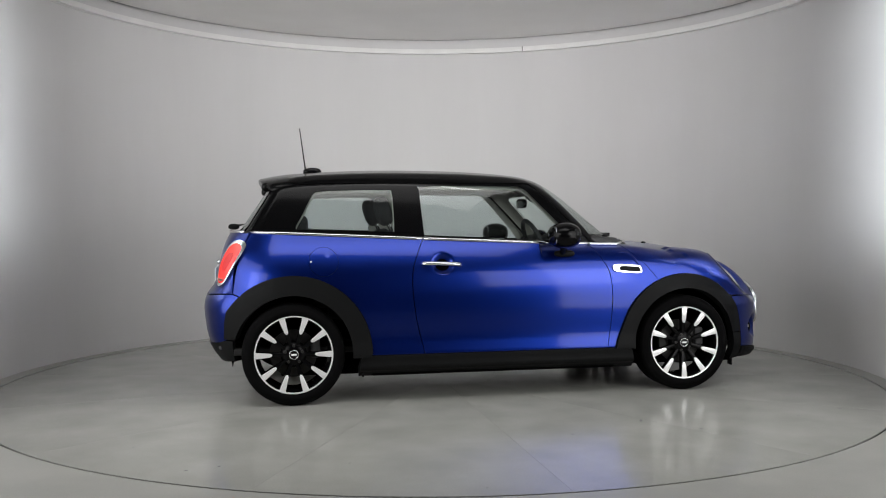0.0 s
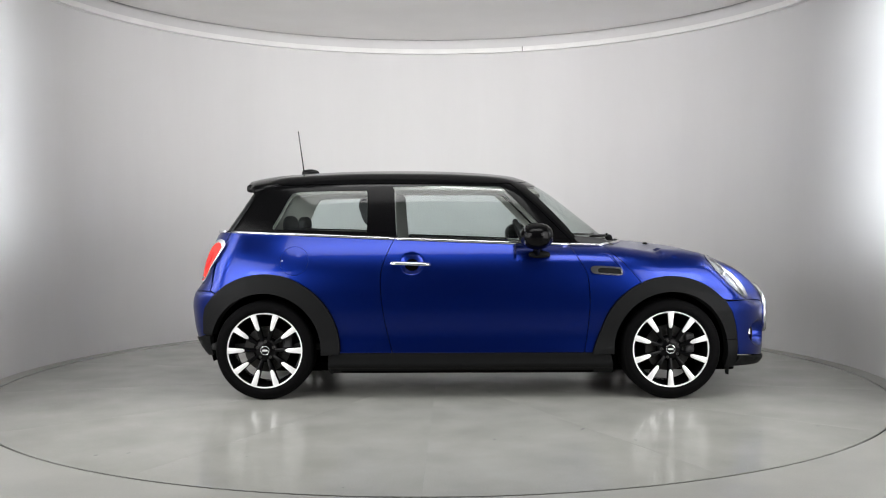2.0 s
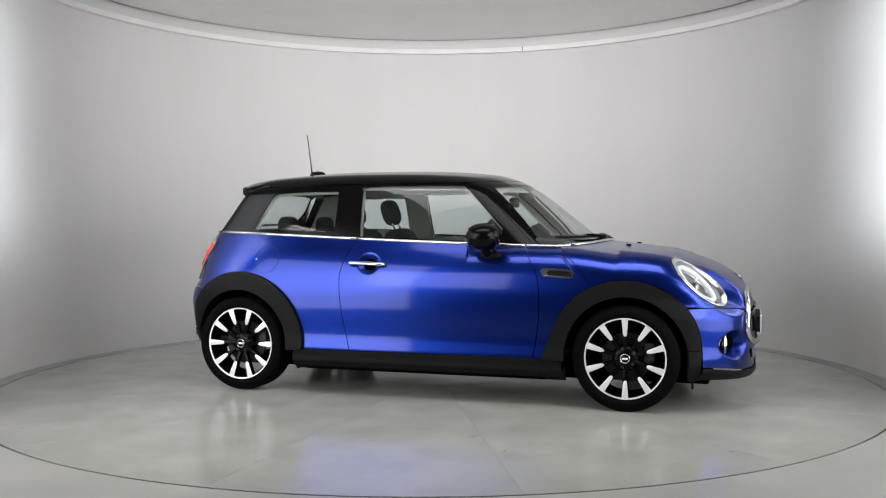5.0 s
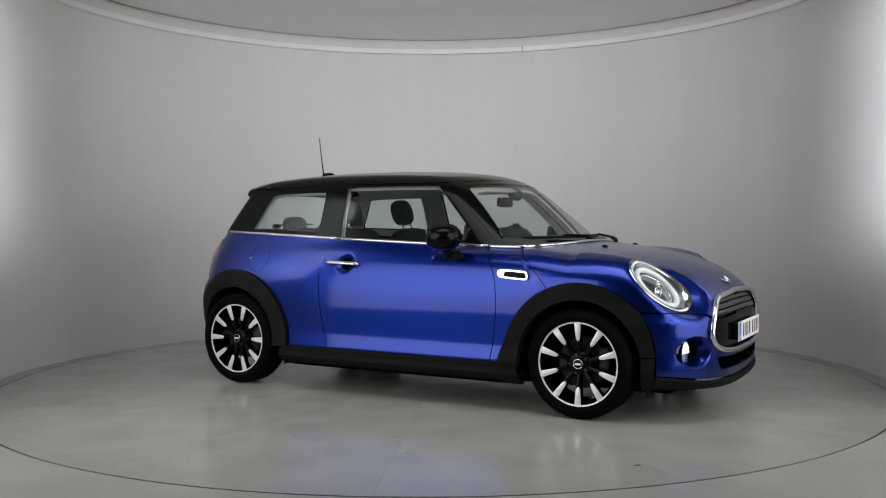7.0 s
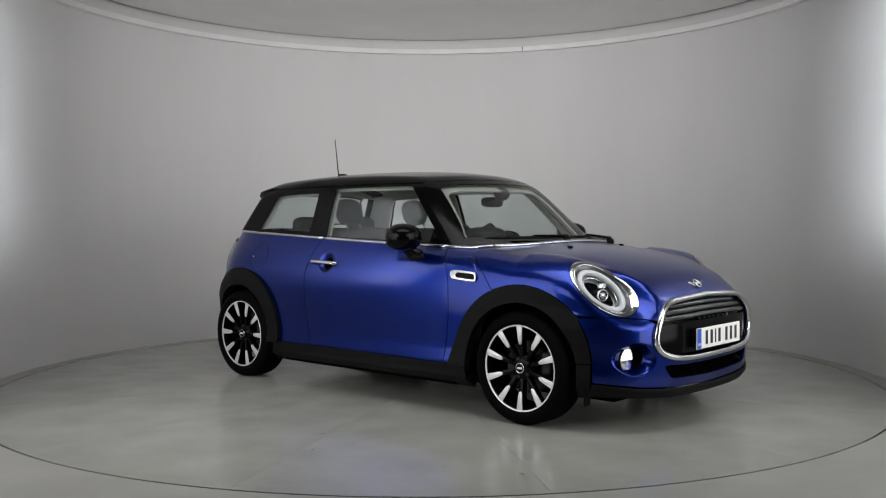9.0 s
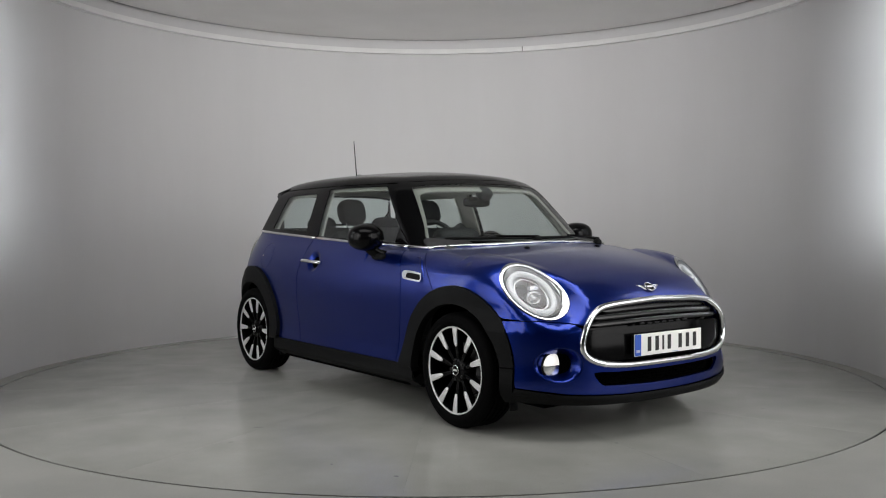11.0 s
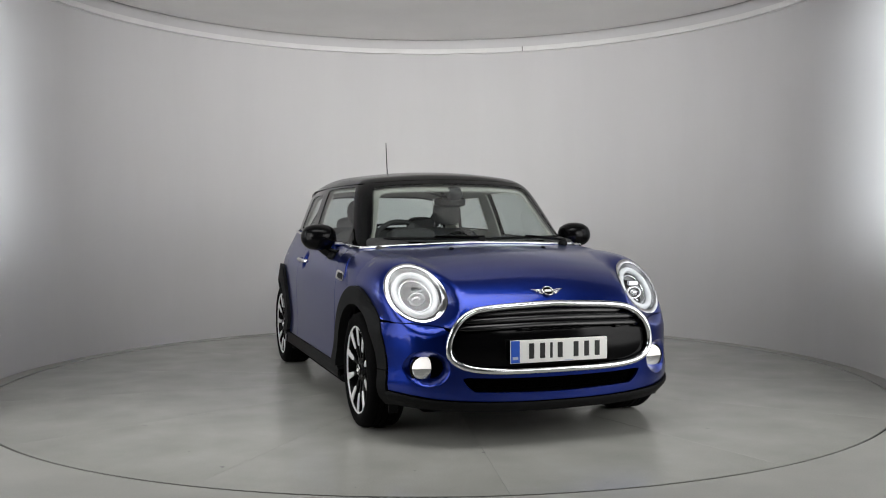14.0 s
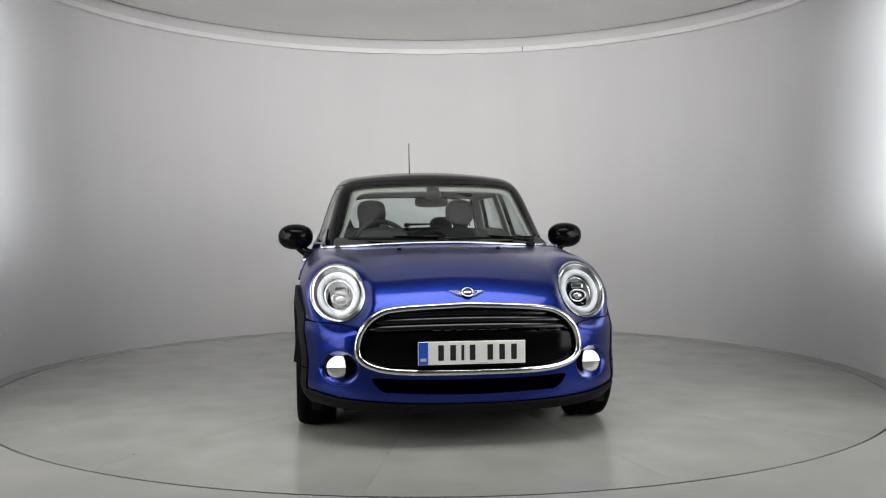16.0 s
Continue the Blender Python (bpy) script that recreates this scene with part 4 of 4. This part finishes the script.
handle = part("door_handle", bm_tube(smooth_line([(-0.468, -0.812, 0.841), (-0.455, -0.842, 0.841), (-0.40, -0.850, 0.841), (-0.29, -0.851, 0.837), (-0.24, -0.844, 0.834), (-0.226, -0.816, 0.833)], 0.015),
                                     0.0125, 12, squash=0.75), CHROME, door_r, "chrome pull handle")
mirrored(handle, door_l)

sc_out = smooth_line([(0.772, 0.815), (0.757, 0.797), (0.770, 0.775), (0.80, 0.768), (0.90, 0.760), (0.943, 0.760), (0.952, 0.772), (0.945, 0.800), (0.925, 0.808), (0.84, 0.815)], closed=True)
sc_in = smooth_line([(0.818, 0.799), (0.806, 0.789), (0.814, 0.779), (0.84, 0.777), (0.92, 0.772), (0.936, 0.773), (0.937, 0.782), (0.930, 0.793), (0.91, 0.796), (0.85, 0.799)], closed=True)
sc_in = sc_in.mean(0) + (sc_in - sc_in.mean(0)) * [1.08, 1.30]
scuttle, scuttle_l = panel("side_scuttle", [sc_out, sc_in], side_b, body, CHROME, wing_r, 0.012, lift=0.011, rim=0.012, label="chrome framed side vent", both=True)
scuttle_l.parent = wing_l
g1, g2 = panel("vent_mesh", [sc_in], side_b, body, PLASTIC, scuttle, 0.012, lift=0.005, rim=0, label="black vent mesh", both=True)
g2.parent = scuttle_l
ridge = side_b(smooth_line([(0.800, 0.884), (0.845, 0.890), (0.880, 0.880), (0.915, 0.845), (0.960, 0.785), (0.968, 0.765)], 0.012))
o = part("wing_crease", bm_tube(ridge + [0, 0.003, 0], [0.002 + 0.008 * math.sin(math.pi * k / (len(ridge) - 1)) for k in range(len(ridge))], 10), BLUE, wing_r)
mirrored(o, wing_l)
o = part("flap_catch", bm_box((0.010, 0.004, 0.008), (-1.140, float(side_b(np.array([[-1.140, 0.858]]))[0, 1]) - 0.001, 0.858), 0.001, 1), PLATE, quarter_r)


def door_mirror():
    bm = bm_blob((0.205, 0.218, 0.162), (0.425, -0.872, 1.004), 0.88, 0.92, 32, 20)
    bmesh.ops.bisect_plane(bm, geom=list(bm.verts) + list(bm.edges) + list(bm.faces), plane_co=(0.352, 0, 0), plane_no=(-1, 0.12, 0.05), clear_outer=True)
    bmesh.ops.holes_fill(bm, edges=bm.edges, sides=0)
    cap = part("door_mirror", bm, PIANO, car, "gloss black oval door mirror", sharp=60)
    bm = bm_blob((0.012, 0.150, 0.112), (0.350, -0.870, 1.004), 0.3, 0.75, 28, 12)
    part("mirror_glass", bm, MIRROR, cap, "mirror glass")
    part("stalk", bm_tube(smooth_line([(0.425, -0.865, 0.955), (0.432, -0.832, 0.925), (0.445, -0.795, 0.900), (0.452, -0.755, 0.893)], 0.02), 0.034, 14, squash=0.62), PIANO, cap)
    part("foot", bm_blob((0.135, 0.05, 0.045), (0.448, -0.797, 0.889), 0.8, 0.8, turn=None), PLASTIC, cap)
    return cap


m1 = door_mirror()
m2 = mirrored(m1)
for ch in m1.children:
    mirrored(ch, m2)
sail = panel("mirror_sail", [pts((0.475, 0.972), (0.60, 0.966), (0.535, 1.02), (0.490, 1.055))], side_c, cabin, PIANO, frame_r, 0.02, lift=0.003)

# ---------------------------------------------------------------- tail
lamp_out = smooth_line([(-0.620, 0.985), (-0.575, 0.955), (-0.550, 0.86), (-0.560, 0.755), (-0.605, 0.712), (-0.650, 0.712), (-0.675, 0.755), (-0.690, 0.86), (-0.670, 0.955)], closed=True)


def shrink(loop, k):
    c = loop.mean(0)
    return c + (loop - c) * k


for s in (1, -1):
    sh = np.array([s, 1.0])
    ring = panel("tail_lamp", [rear_back(rear_b(lamp_out * sh)), rear_back(rear_b(shrink(lamp_out, 0.86) * sh))], rear_at, body, CHROME, car, 0.014, lift=0.014, rim=0.016, label="red tail lamp in a chrome frame")
    panel("red_lens", [rear_back(rear_b(shrink(lamp_out, 0.865) * sh))], rear_at, body, RED_LENS, ring, 0.014, lift=0.014, rim=0.01, label="glossy red lens")
    core = lamp_out.mean(0) + (lamp_out - lamp_out.mean(0)) * [0.42, 0.40] + [-0.006, 0.012]
    panel("inner_lens", [rear_back(rear_b(core * sh))], rear_at, body, DEEP_RED, ring, 0.012, lift=0.0165, rim=0.004, label="darker red inner lens")
    low = shrink(lamp_out, 0.80)
    low = low[low[:, 1] < 0.765]
    panel("lower_lens", [rear_back(rear_b(low * sh))], rear_at, body, AMBER, ring, 0.012, lift=0.0165, rim=0.004, label="smoked lower lens")
tail_half = np.concatenate([rear_b(pts((0, 0.355), (-0.3, 0.355), (-0.5, 0.36))), side_b(pts((-1.68, 0.376), (-1.645, 0.392), (-1.600, 0.388), (-1.598, 0.33), (-1.585, 0.272))), rear_b(pts((-0.5, 0.255), (0, 0.25)))])
panel("rear_lower_trim", [rear_back(flipped(tail_half))], rear_at, body, PLASTIC, car, 0.025, lift=0.009, rim=0.03, label="matt black lower rear bumper")
for s in (1, -1):
    q = side_b(np.array([[-1.672, 0.345]]))[0]
    bm = bm_lathe([(0.001, 0.004), (0.011, 0.004), (0.013, 0.0)], 16, "x")
    o = part("parking_sensor", bm, DASH, car)
    nn = Vector(gradient(body, q[None])[0])
    q = q + np.array(nn) * 0.010
    if s < 0:
        q, nn = q * [1, -1, 1], Vector((nn.x, -nn.y, nn.z))
    o.matrix_basis = Matrix.Translation(q) @ nn.to_track_quat("X", "Z").to_matrix().to_4x4()
part("rear_number_plate", bm_box((0.008, 0.52, 0.111), (-1.724, 0, 0.745), 0.002, 1), PLATE, car)
part("tailgate_handle", bm_tube([(-1.698, y, 0.845) for y in np.linspace(-0.27, 0.27, 9)], 0.014, 10), CHROME, car, "chrome tailgate grip")
part("rear_strip", bm_tube(rear_b(np.stack([np.linspace(-0.60, 0.60, 31), np.full(31, 1.032)], 1)) + [0.0, 0, 0.006], 0.009, 8), CHROME, car, "chrome strip under the rear window")
part("rear_wiper", bm_blob((0.075, 0.05, 0.040), (-1.612, 0.02, 1.070), 0.8, 0.8), PLASTIC, car, "black rear wiper")
part("rear_wiper_arm", bm_tube([(-1.618, 0.02, 1.076), (-1.58, 0.22, 1.080), (-1.55, 0.40, 1.085)], [0.010, 0.007, 0.005], 8), PLASTIC, car)

# roof spoiler
verts, faces = [], []
NY = 32
for i in range(NY + 1):
    y = -0.565 + 1.13 * i / NY
    e = abs(y) / 0.565
    drop = 0.055 * (y / 0.6) ** 2 + 0.030 * e ** 6
    tipx = -1.446 + 0.07 * e ** 4
    for x, z in ((-1.16, float(roof_line(-1.16)) + 0.001), (-1.26, float(roof_line(-1.26)) + 0.005), (-1.36, float(roof_line(-1.36)) + 0.004), (tipx + 0.01, 1.386),
                 (tipx, 1.377), (tipx + 0.006, 1.367), (-1.40 + 0.05 * e ** 4, 1.356), (-1.34, 1.35), (-1.18, 1.375)):
        verts.append((x, y, z - drop))
for i in range(NY):
    for j in range(9):
        a, b = 9 * i + j, 9 * i + (j + 1) % 9
        faces.append((a, b, b + 9, a + 9))
faces += [tuple(range(9))[::-1], tuple(9 * NY + k for k in range(9))]
mesh_object("roof_spoiler", verts, faces, BLACK_PAINT, car, "gloss black roof spoiler")
for s in (-1, 1):
    part("spoiler_fin", bm_blob((0.085, 0.05, 0.055), (-1.385, s * 0.47, 1.318), 0.7, 0.7), PIANO, car)
part("aerial_base", bm_blob((0.125, 0.044, 0.060), (-1.085, 0, 1.440), 0.9, 0.9), PIANO, car, "black roof aerial fin")
part("aerial", bm_tube([(-1.130, 0, 1.445), (-1.137, 0, 1.50), (-1.167, 0, 1.727), (-1.168, 0, 1.735)], [0.0055, 0.0042, 0.0028, 0.0040], 8), PIANO, car, "thin black whip aerial")

# screen surround, cowl, wipers
scr_out = np.concatenate([front_c(pts((0, 1.362), (-0.25, 1.358), (-0.44, 1.346))), side_c(pts((0.285, 1.336), (0.385, 1.245), (0.505, 1.130), (0.605, 1.030), (0.682, 0.951))), front_c(pts((-0.60, 0.942), (-0.3, 0.942), (0, 0.942)))])
scr_in = np.concatenate([front_c(smooth_line([(0, 1.338), (-0.25, 1.334), (-0.42, 1.326), (-0.495, 1.315), (-0.522, 1.295), (-0.558, 1.18), (-0.592, 1.07), (-0.617, 1.008), (-0.609, 0.990), (-0.57, 0.982), (-0.3, 0.977), (0, 0.975)], 0.02))])
panel("windscreen_frame", [ball_ws_back(flipped(scr_out)), ball_ws_back(flipped(scr_in))], ball_ws, cabin, PIANO, car, 0.025, lift=0.0, rim=0.02, label="gloss black windscreen surround and front pillars")
cowl_y = np.linspace(-0.70, 0.70, 30)
cowl = np.concatenate([np.stack([screen_foot(cowl_y) - 0.002, cowl_y], 1), np.stack([screen_foot(cowl_y) - 0.12, cowl_y], 1)[::-1]])
panel("cowl", [cowl], top_b, body, PLASTIC, car, 0.03, lift=-0.006, rim=0.02, label="black plastic cowl under the windscreen")


def wiper(y0, y1, z0, z1, foot):
    line = front_c(np.stack([np.linspace(y0, y1, 14), np.linspace(z0, z1, 14)], 1))
    n = gradient(cabin, line)
    blade = part("wiper", bm_tube(line + n * 0.016, [0.004] + [0.008] * 12 + [0.004], 8), PLASTIC, car, "black windscreen wiper")
    a = top_b(np.array([foot]))[0] + [0, 0, 0.012]
    part("wiper_arm", bm_tube([a, a + [-0.01, 0.02, 0.022], (line[6] + n[6] * 0.030), line[7] + n[7] * 0.026], [0.013, 0.011, 0.007, 0.005], 8), PIANO, blade)
    part("wiper_pivot", bm_blob((0.05, 0.05, 0.045), a, 0.8, 0.8), PLASTIC, blade)


wiper(0.02, 0.58, 0.980, 0.988, (0.97, 0.52))
wiper(-0.55, 0.02, 0.985, 0.982, (1.00, -0.02))
for y in (-0.28, 0.28):
    q = top_b(np.array([[1.20, y]]))[0]
    part("washer_jet", bm_blob((0.035, 0.028, 0.018), q + [0, 0, 0.003], 0.9, 0.9, 16, 10), PLASTIC, car)

# ---------------------------------------------------------------- inside the car
lining_half = np.concatenate([front_c(pts((0, 1.345), (-0.2, 1.343), (-0.4, 1.335))), side_c(smooth_line([(0.305, 1.318), (0.20, 1.318), (-0.45, 1.318), (-1.0, 1.312), (-1.31, 1.305)], 0.05)),
                              rear_c(pts((-0.45, 1.32), (0, 1.33)))])
panel("headlining", [ball_roof_back(flipped(lining_half))], ball_roof, cabin, LINING, car, 0.05, lift=-0.042, rim=0, label="pale grey headlining")
trim_loop = np.concatenate([np.stack([np.linspace(-1.50, 0.66, 30), belt(np.linspace(-1.50, 0.66, 30)) - 0.02], 1), pts((0.58, 1.030), (0.48, 1.130), (0.37, 1.240)), smooth_line([(0.28, 1.322), (0.0, 1.33), (-0.45, 1.332), (-1.0, 1.325), (-1.30, 1.318)], 0.05)])
q_in, d_in = shrink(q_glass, 0.99), shrink(d_glass, 0.995)
d_in[:, 1] = np.where(d_in[:, 1] < 1.05, d_in[:, 1] - 0.012, d_in[:, 1])
panel("pillar_trim", [trim_loop, q_in, d_in], side_c, cabin, LINING, car, 0.03, lift=-0.035, rim=0.012, label="pale grey pillar trim", both=True)
trim_half = front_c(smooth_line([(0, 1.315), (-0.25, 1.312), (-0.42, 1.306), (-0.485, 1.288), (-0.512, 1.25), (-0.556, 1.13), (-0.590, 1.05), (-0.608, 0.99), (-0.585, 0.972), (-0.3, 0.965), (0, 0.962)], 0.03))
panel("screen_trim", [ball_ws_back(flipped(scr_out)), ball_ws_back(flipped(trim_half))], ball_ws, cabin, LINING, car, 0.03, lift=-0.028, rim=0.01, label="pale grey windscreen pillar trim")
panel("hatch_trim", [ball_hg_back(flipped(hatch_half)), ball_hg_back(flipped(hg_half))], ball_hg, cabin, DASH, car, 0.04, lift=-0.03, rim=0)
panel("door_card", [np.concatenate([belt_run(-1.35, 0.70, 0.02), pts((0.70, 0.35), (-0.75, 0.35), (-0.85, 0.70), (-1.3, 0.78))])], side_b, body, DASH, car, 0.06, lift=-0.055, rim=0, both=True)
part("cabin_floor", bm_box((2.5, 1.5, 0.04), (-0.35, 0, 0.32), 0.01), CARPET, car)
part("parcel_shelf", bm_box((0.36, 1.16, 0.03), (-1.30, 0, 1.005), 0.01), DASH, car)
dash_prof = [(0.98, 0.80), (0.955, 0.935), (0.86, 0.985), (0.70, 1.000), (0.58, 0.985), (0.535, 0.93), (0.56, 0.80), (0.62, 0.55), (0.95, 0.55)]
dash = part("dashboard", bm_prism(dash_prof, -0.64, 0.64, "y", 0.03, 3), DASH, car, "charcoal dashboard", sharp=40)
part("instrument_hood", bm_blob((0.20, 0.30, 0.13), (0.60, -0.33, 0.995), 0.7, 0.7), DASH, dash)
part("centre_display", bm_lathe([(0.001, 0.505), (0.115, 0.505), (0.122, 0.53), (0.115, 0.56), (0.001, 0.56)], 32, "x"), PIANO, dash).location = (0, 0, 0.915)
col = Matrix.Translation((0.40, -0.33, 0.935)) @ Matrix.Rotation(radians(-24), 4, "Y")
sw = part("steering_wheel", bm_tube([(0, 0.178 * math.cos(a), 0.178 * math.sin(a)) for a in np.linspace(0, 2 * math.pi, 49)[:-1]], 0.0155, 10, True), DASH, car, "black three-spoke steering wheel")
part("steering_boss", bm_blob((0.06, 0.15, 0.13), (0.01, 0, 0), 0.7, 0.7), DASH, sw)
for a in (0, 180, 270):
    part("steering_spoke", bm_tube([(0.01, 0.04 * math.cos(radians(a)), 0.04 * math.sin(radians(a))), (0, 0.172 * math.cos(radians(a)), 0.172 * math.sin(radians(a)))], 0.014, 8, squash=0.6), DASH, sw)
part("steering_column", bm_tube([(0.02, 0, 0), (0.28, 0, 0)], 0.04, 12), DASH, sw)
sw.matrix_basis = col


def front_seat(y):
    lean = Matrix.Rotation(radians(-17), 4, "Y")
    seat = part("seat", bm_blob((0.52, 0.50, 0.20), (-0.14, y, 0.52), 0.45, 0.45), CLOTH, car, "dark grey cloth front seat")
    part("backrest", bm_blob((0.16, 0.47, 0.62), (-0.50, y, 0.745), 0.45, 0.5, turn=lean), CLOTH, seat)
    for s in (-1, 1):
        part("bolster", bm_blob((0.19, 0.09, 0.46), (-0.455, y + s * 0.20, 0.71), 0.7, 0.8, turn=lean), CLOTH, seat)
        part("headrest_post", bm_tube([(-0.585, y + s * 0.062, 1.03), (-0.632, y + s * 0.062, 1.13)], 0.006, 8), CHROME, seat)
    part("headrest", bm_blob((0.105, 0.215, 0.195), (-0.645, y, 1.166), 0.72, 0.62, turn=lean), CLOTH, seat, "rounded dark grey headrest")
    part("seat_base", bm_box((0.48, 0.40, 0.14), (-0.14, y, 0.40), 0.02), DASH, seat)


front_seat(-0.335), front_seat(0.335)
bench = part("rear_bench", bm_blob((0.50, 1.14, 0.20), (-0.78, 0, 0.56), 0.4, 0.35), CLOTH, car, "dark grey cloth rear bench")
for y in (-0.29, 0.29):
    part("rear_backrest", bm_blob((0.16, 0.55, 0.52), (-1.09, y, 0.80), 0.4, 0.4, turn=Matrix.Rotation(radians(-18), 4, "Y")), CLOTH, bench)
    part("rear_headrest", bm_blob((0.09, 0.24, 0.13), (-1.175, y, 1.075), 0.75, 0.8), CLOTH, bench)
rv = part("rear_view_mirror", bm_blob((0.035, 0.215, 0.068), (0.395, -0.005, 1.222), 0.6, 0.6), PIANO, car, "black rear-view mirror")
part("sensor_housing", bm_blob((0.09, 0.11, 0.075), (0.475, -0.005, 1.275), 0.7, 0.8, turn=Matrix.Rotation(radians(35), 4, "Y")), DASH, rv)
for s in (-1, 1):
    part("sun_visor", bm_box((0.15, 0.36, 0.018), (0.335, s * 0.27, 1.318), 0.006, 2, Matrix.Rotation(radians(22), 4, "Y")), LINING, car)

# ---------------------------------------------------------------- the turntable's sectors, scuffs
N_SEC = 14
sector_mesh = None
for k in range(N_SEC):
    if sector_mesh is None:
        half_a = math.pi / N_SEC
        r0, r1 = 0.42, TABLE_R
        cut = 0.0006
        ring_pts = []
        for r, seq in ((r1, range(17)), (r0, range(16, -1, -1))):
            for i in seq:
                a = -half_a + cut / r + (2 * half_a - 2 * cut / r) * i / 16
                ring_pts.append((r * math.cos(a), r * math.sin(a)))
        sec = part("sector", bm_prism(ring_pts, -0.004, 0.0, "z"), FLOOR, turntable)
        sector_mesh = sec.data
    else:
        sec = new("sector", sector_mesh)
        sec.parent = turntable
    sec.matrix_basis = pose(0, 0, 0, 0, 0, -90 + 360 / N_SEC * (k + 0.5))
rng = random.Random(5)
marks = [(0.80, -1.76, 0.028), (1.03, -2.01, 0.018), (2.05, -1.70, 0.016), (-1.42, -2.25, 0.016), (-1.56, -2.29, 0.014), (2.14, 0.78, 0.016), (0.33, -1.99, 0.014), (2.21, -0.51, 0.016)]
for _ in range(60):
    a, r = rng.uniform(0, 2 * math.pi), TABLE_R * math.sqrt(rng.uniform(0.15, 0.97))
    marks.append((r * math.cos(a), r * math.sin(a), rng.uniform(0.003, 0.009)))
bm = bmesh.new()
for x, y, r in marks:
    n = rng.randint(6, 9)
    stretch, turn = rng.uniform(0.25, 0.8), rng.uniform(0, 3.14)
    vs = []
    for i in range(n):
        a = 2 * math.pi * i / n
        q = r * rng.uniform(0.6, 1.1)
        u, v = q * math.cos(a), q * stretch * math.sin(a)
        vs.append(bm.verts.new((x + u * math.cos(turn) - v * math.sin(turn), y + u * math.sin(turn) + v * math.cos(turn), 0.0006)))
    bm.faces.new(vs)
tagged(part("scuffs", bm, SCUFF, turntable, "small dark scuffs"), kind="stuff")


# ---------------------------------------------------------------- turning
TURN = [(0.0, 10.62), (1.5, 1.81), (3.5, -10.15), (7.0, -30.91), (9.0, -42.38), (12.5, -62.83), (14.5, -74.5), (16.0, -82.89)]
CAR_X, CAR_Y = 0.2065, -0.1014


def turned(t):
    c = np.polyfit([a for a, _ in TURN], [b for _, b in TURN], 4)
    return float(np.polyval(c, t))


def motions():
    times = [0.5 * i for i in range(33)]
    walk(turntable, [(t, pose(0, 0, 0, 0, 0, turned(t))) for t in times])
    rows = []
    for t in times:
        a = radians(turned(t))
        rows.append((t, pose(CAR_X * math.cos(a) - CAR_Y * math.sin(a), CAR_X * math.sin(a) + CAR_Y * math.cos(a), 0, 0, 0, turned(t))))
    walk(car, rows)


motions()
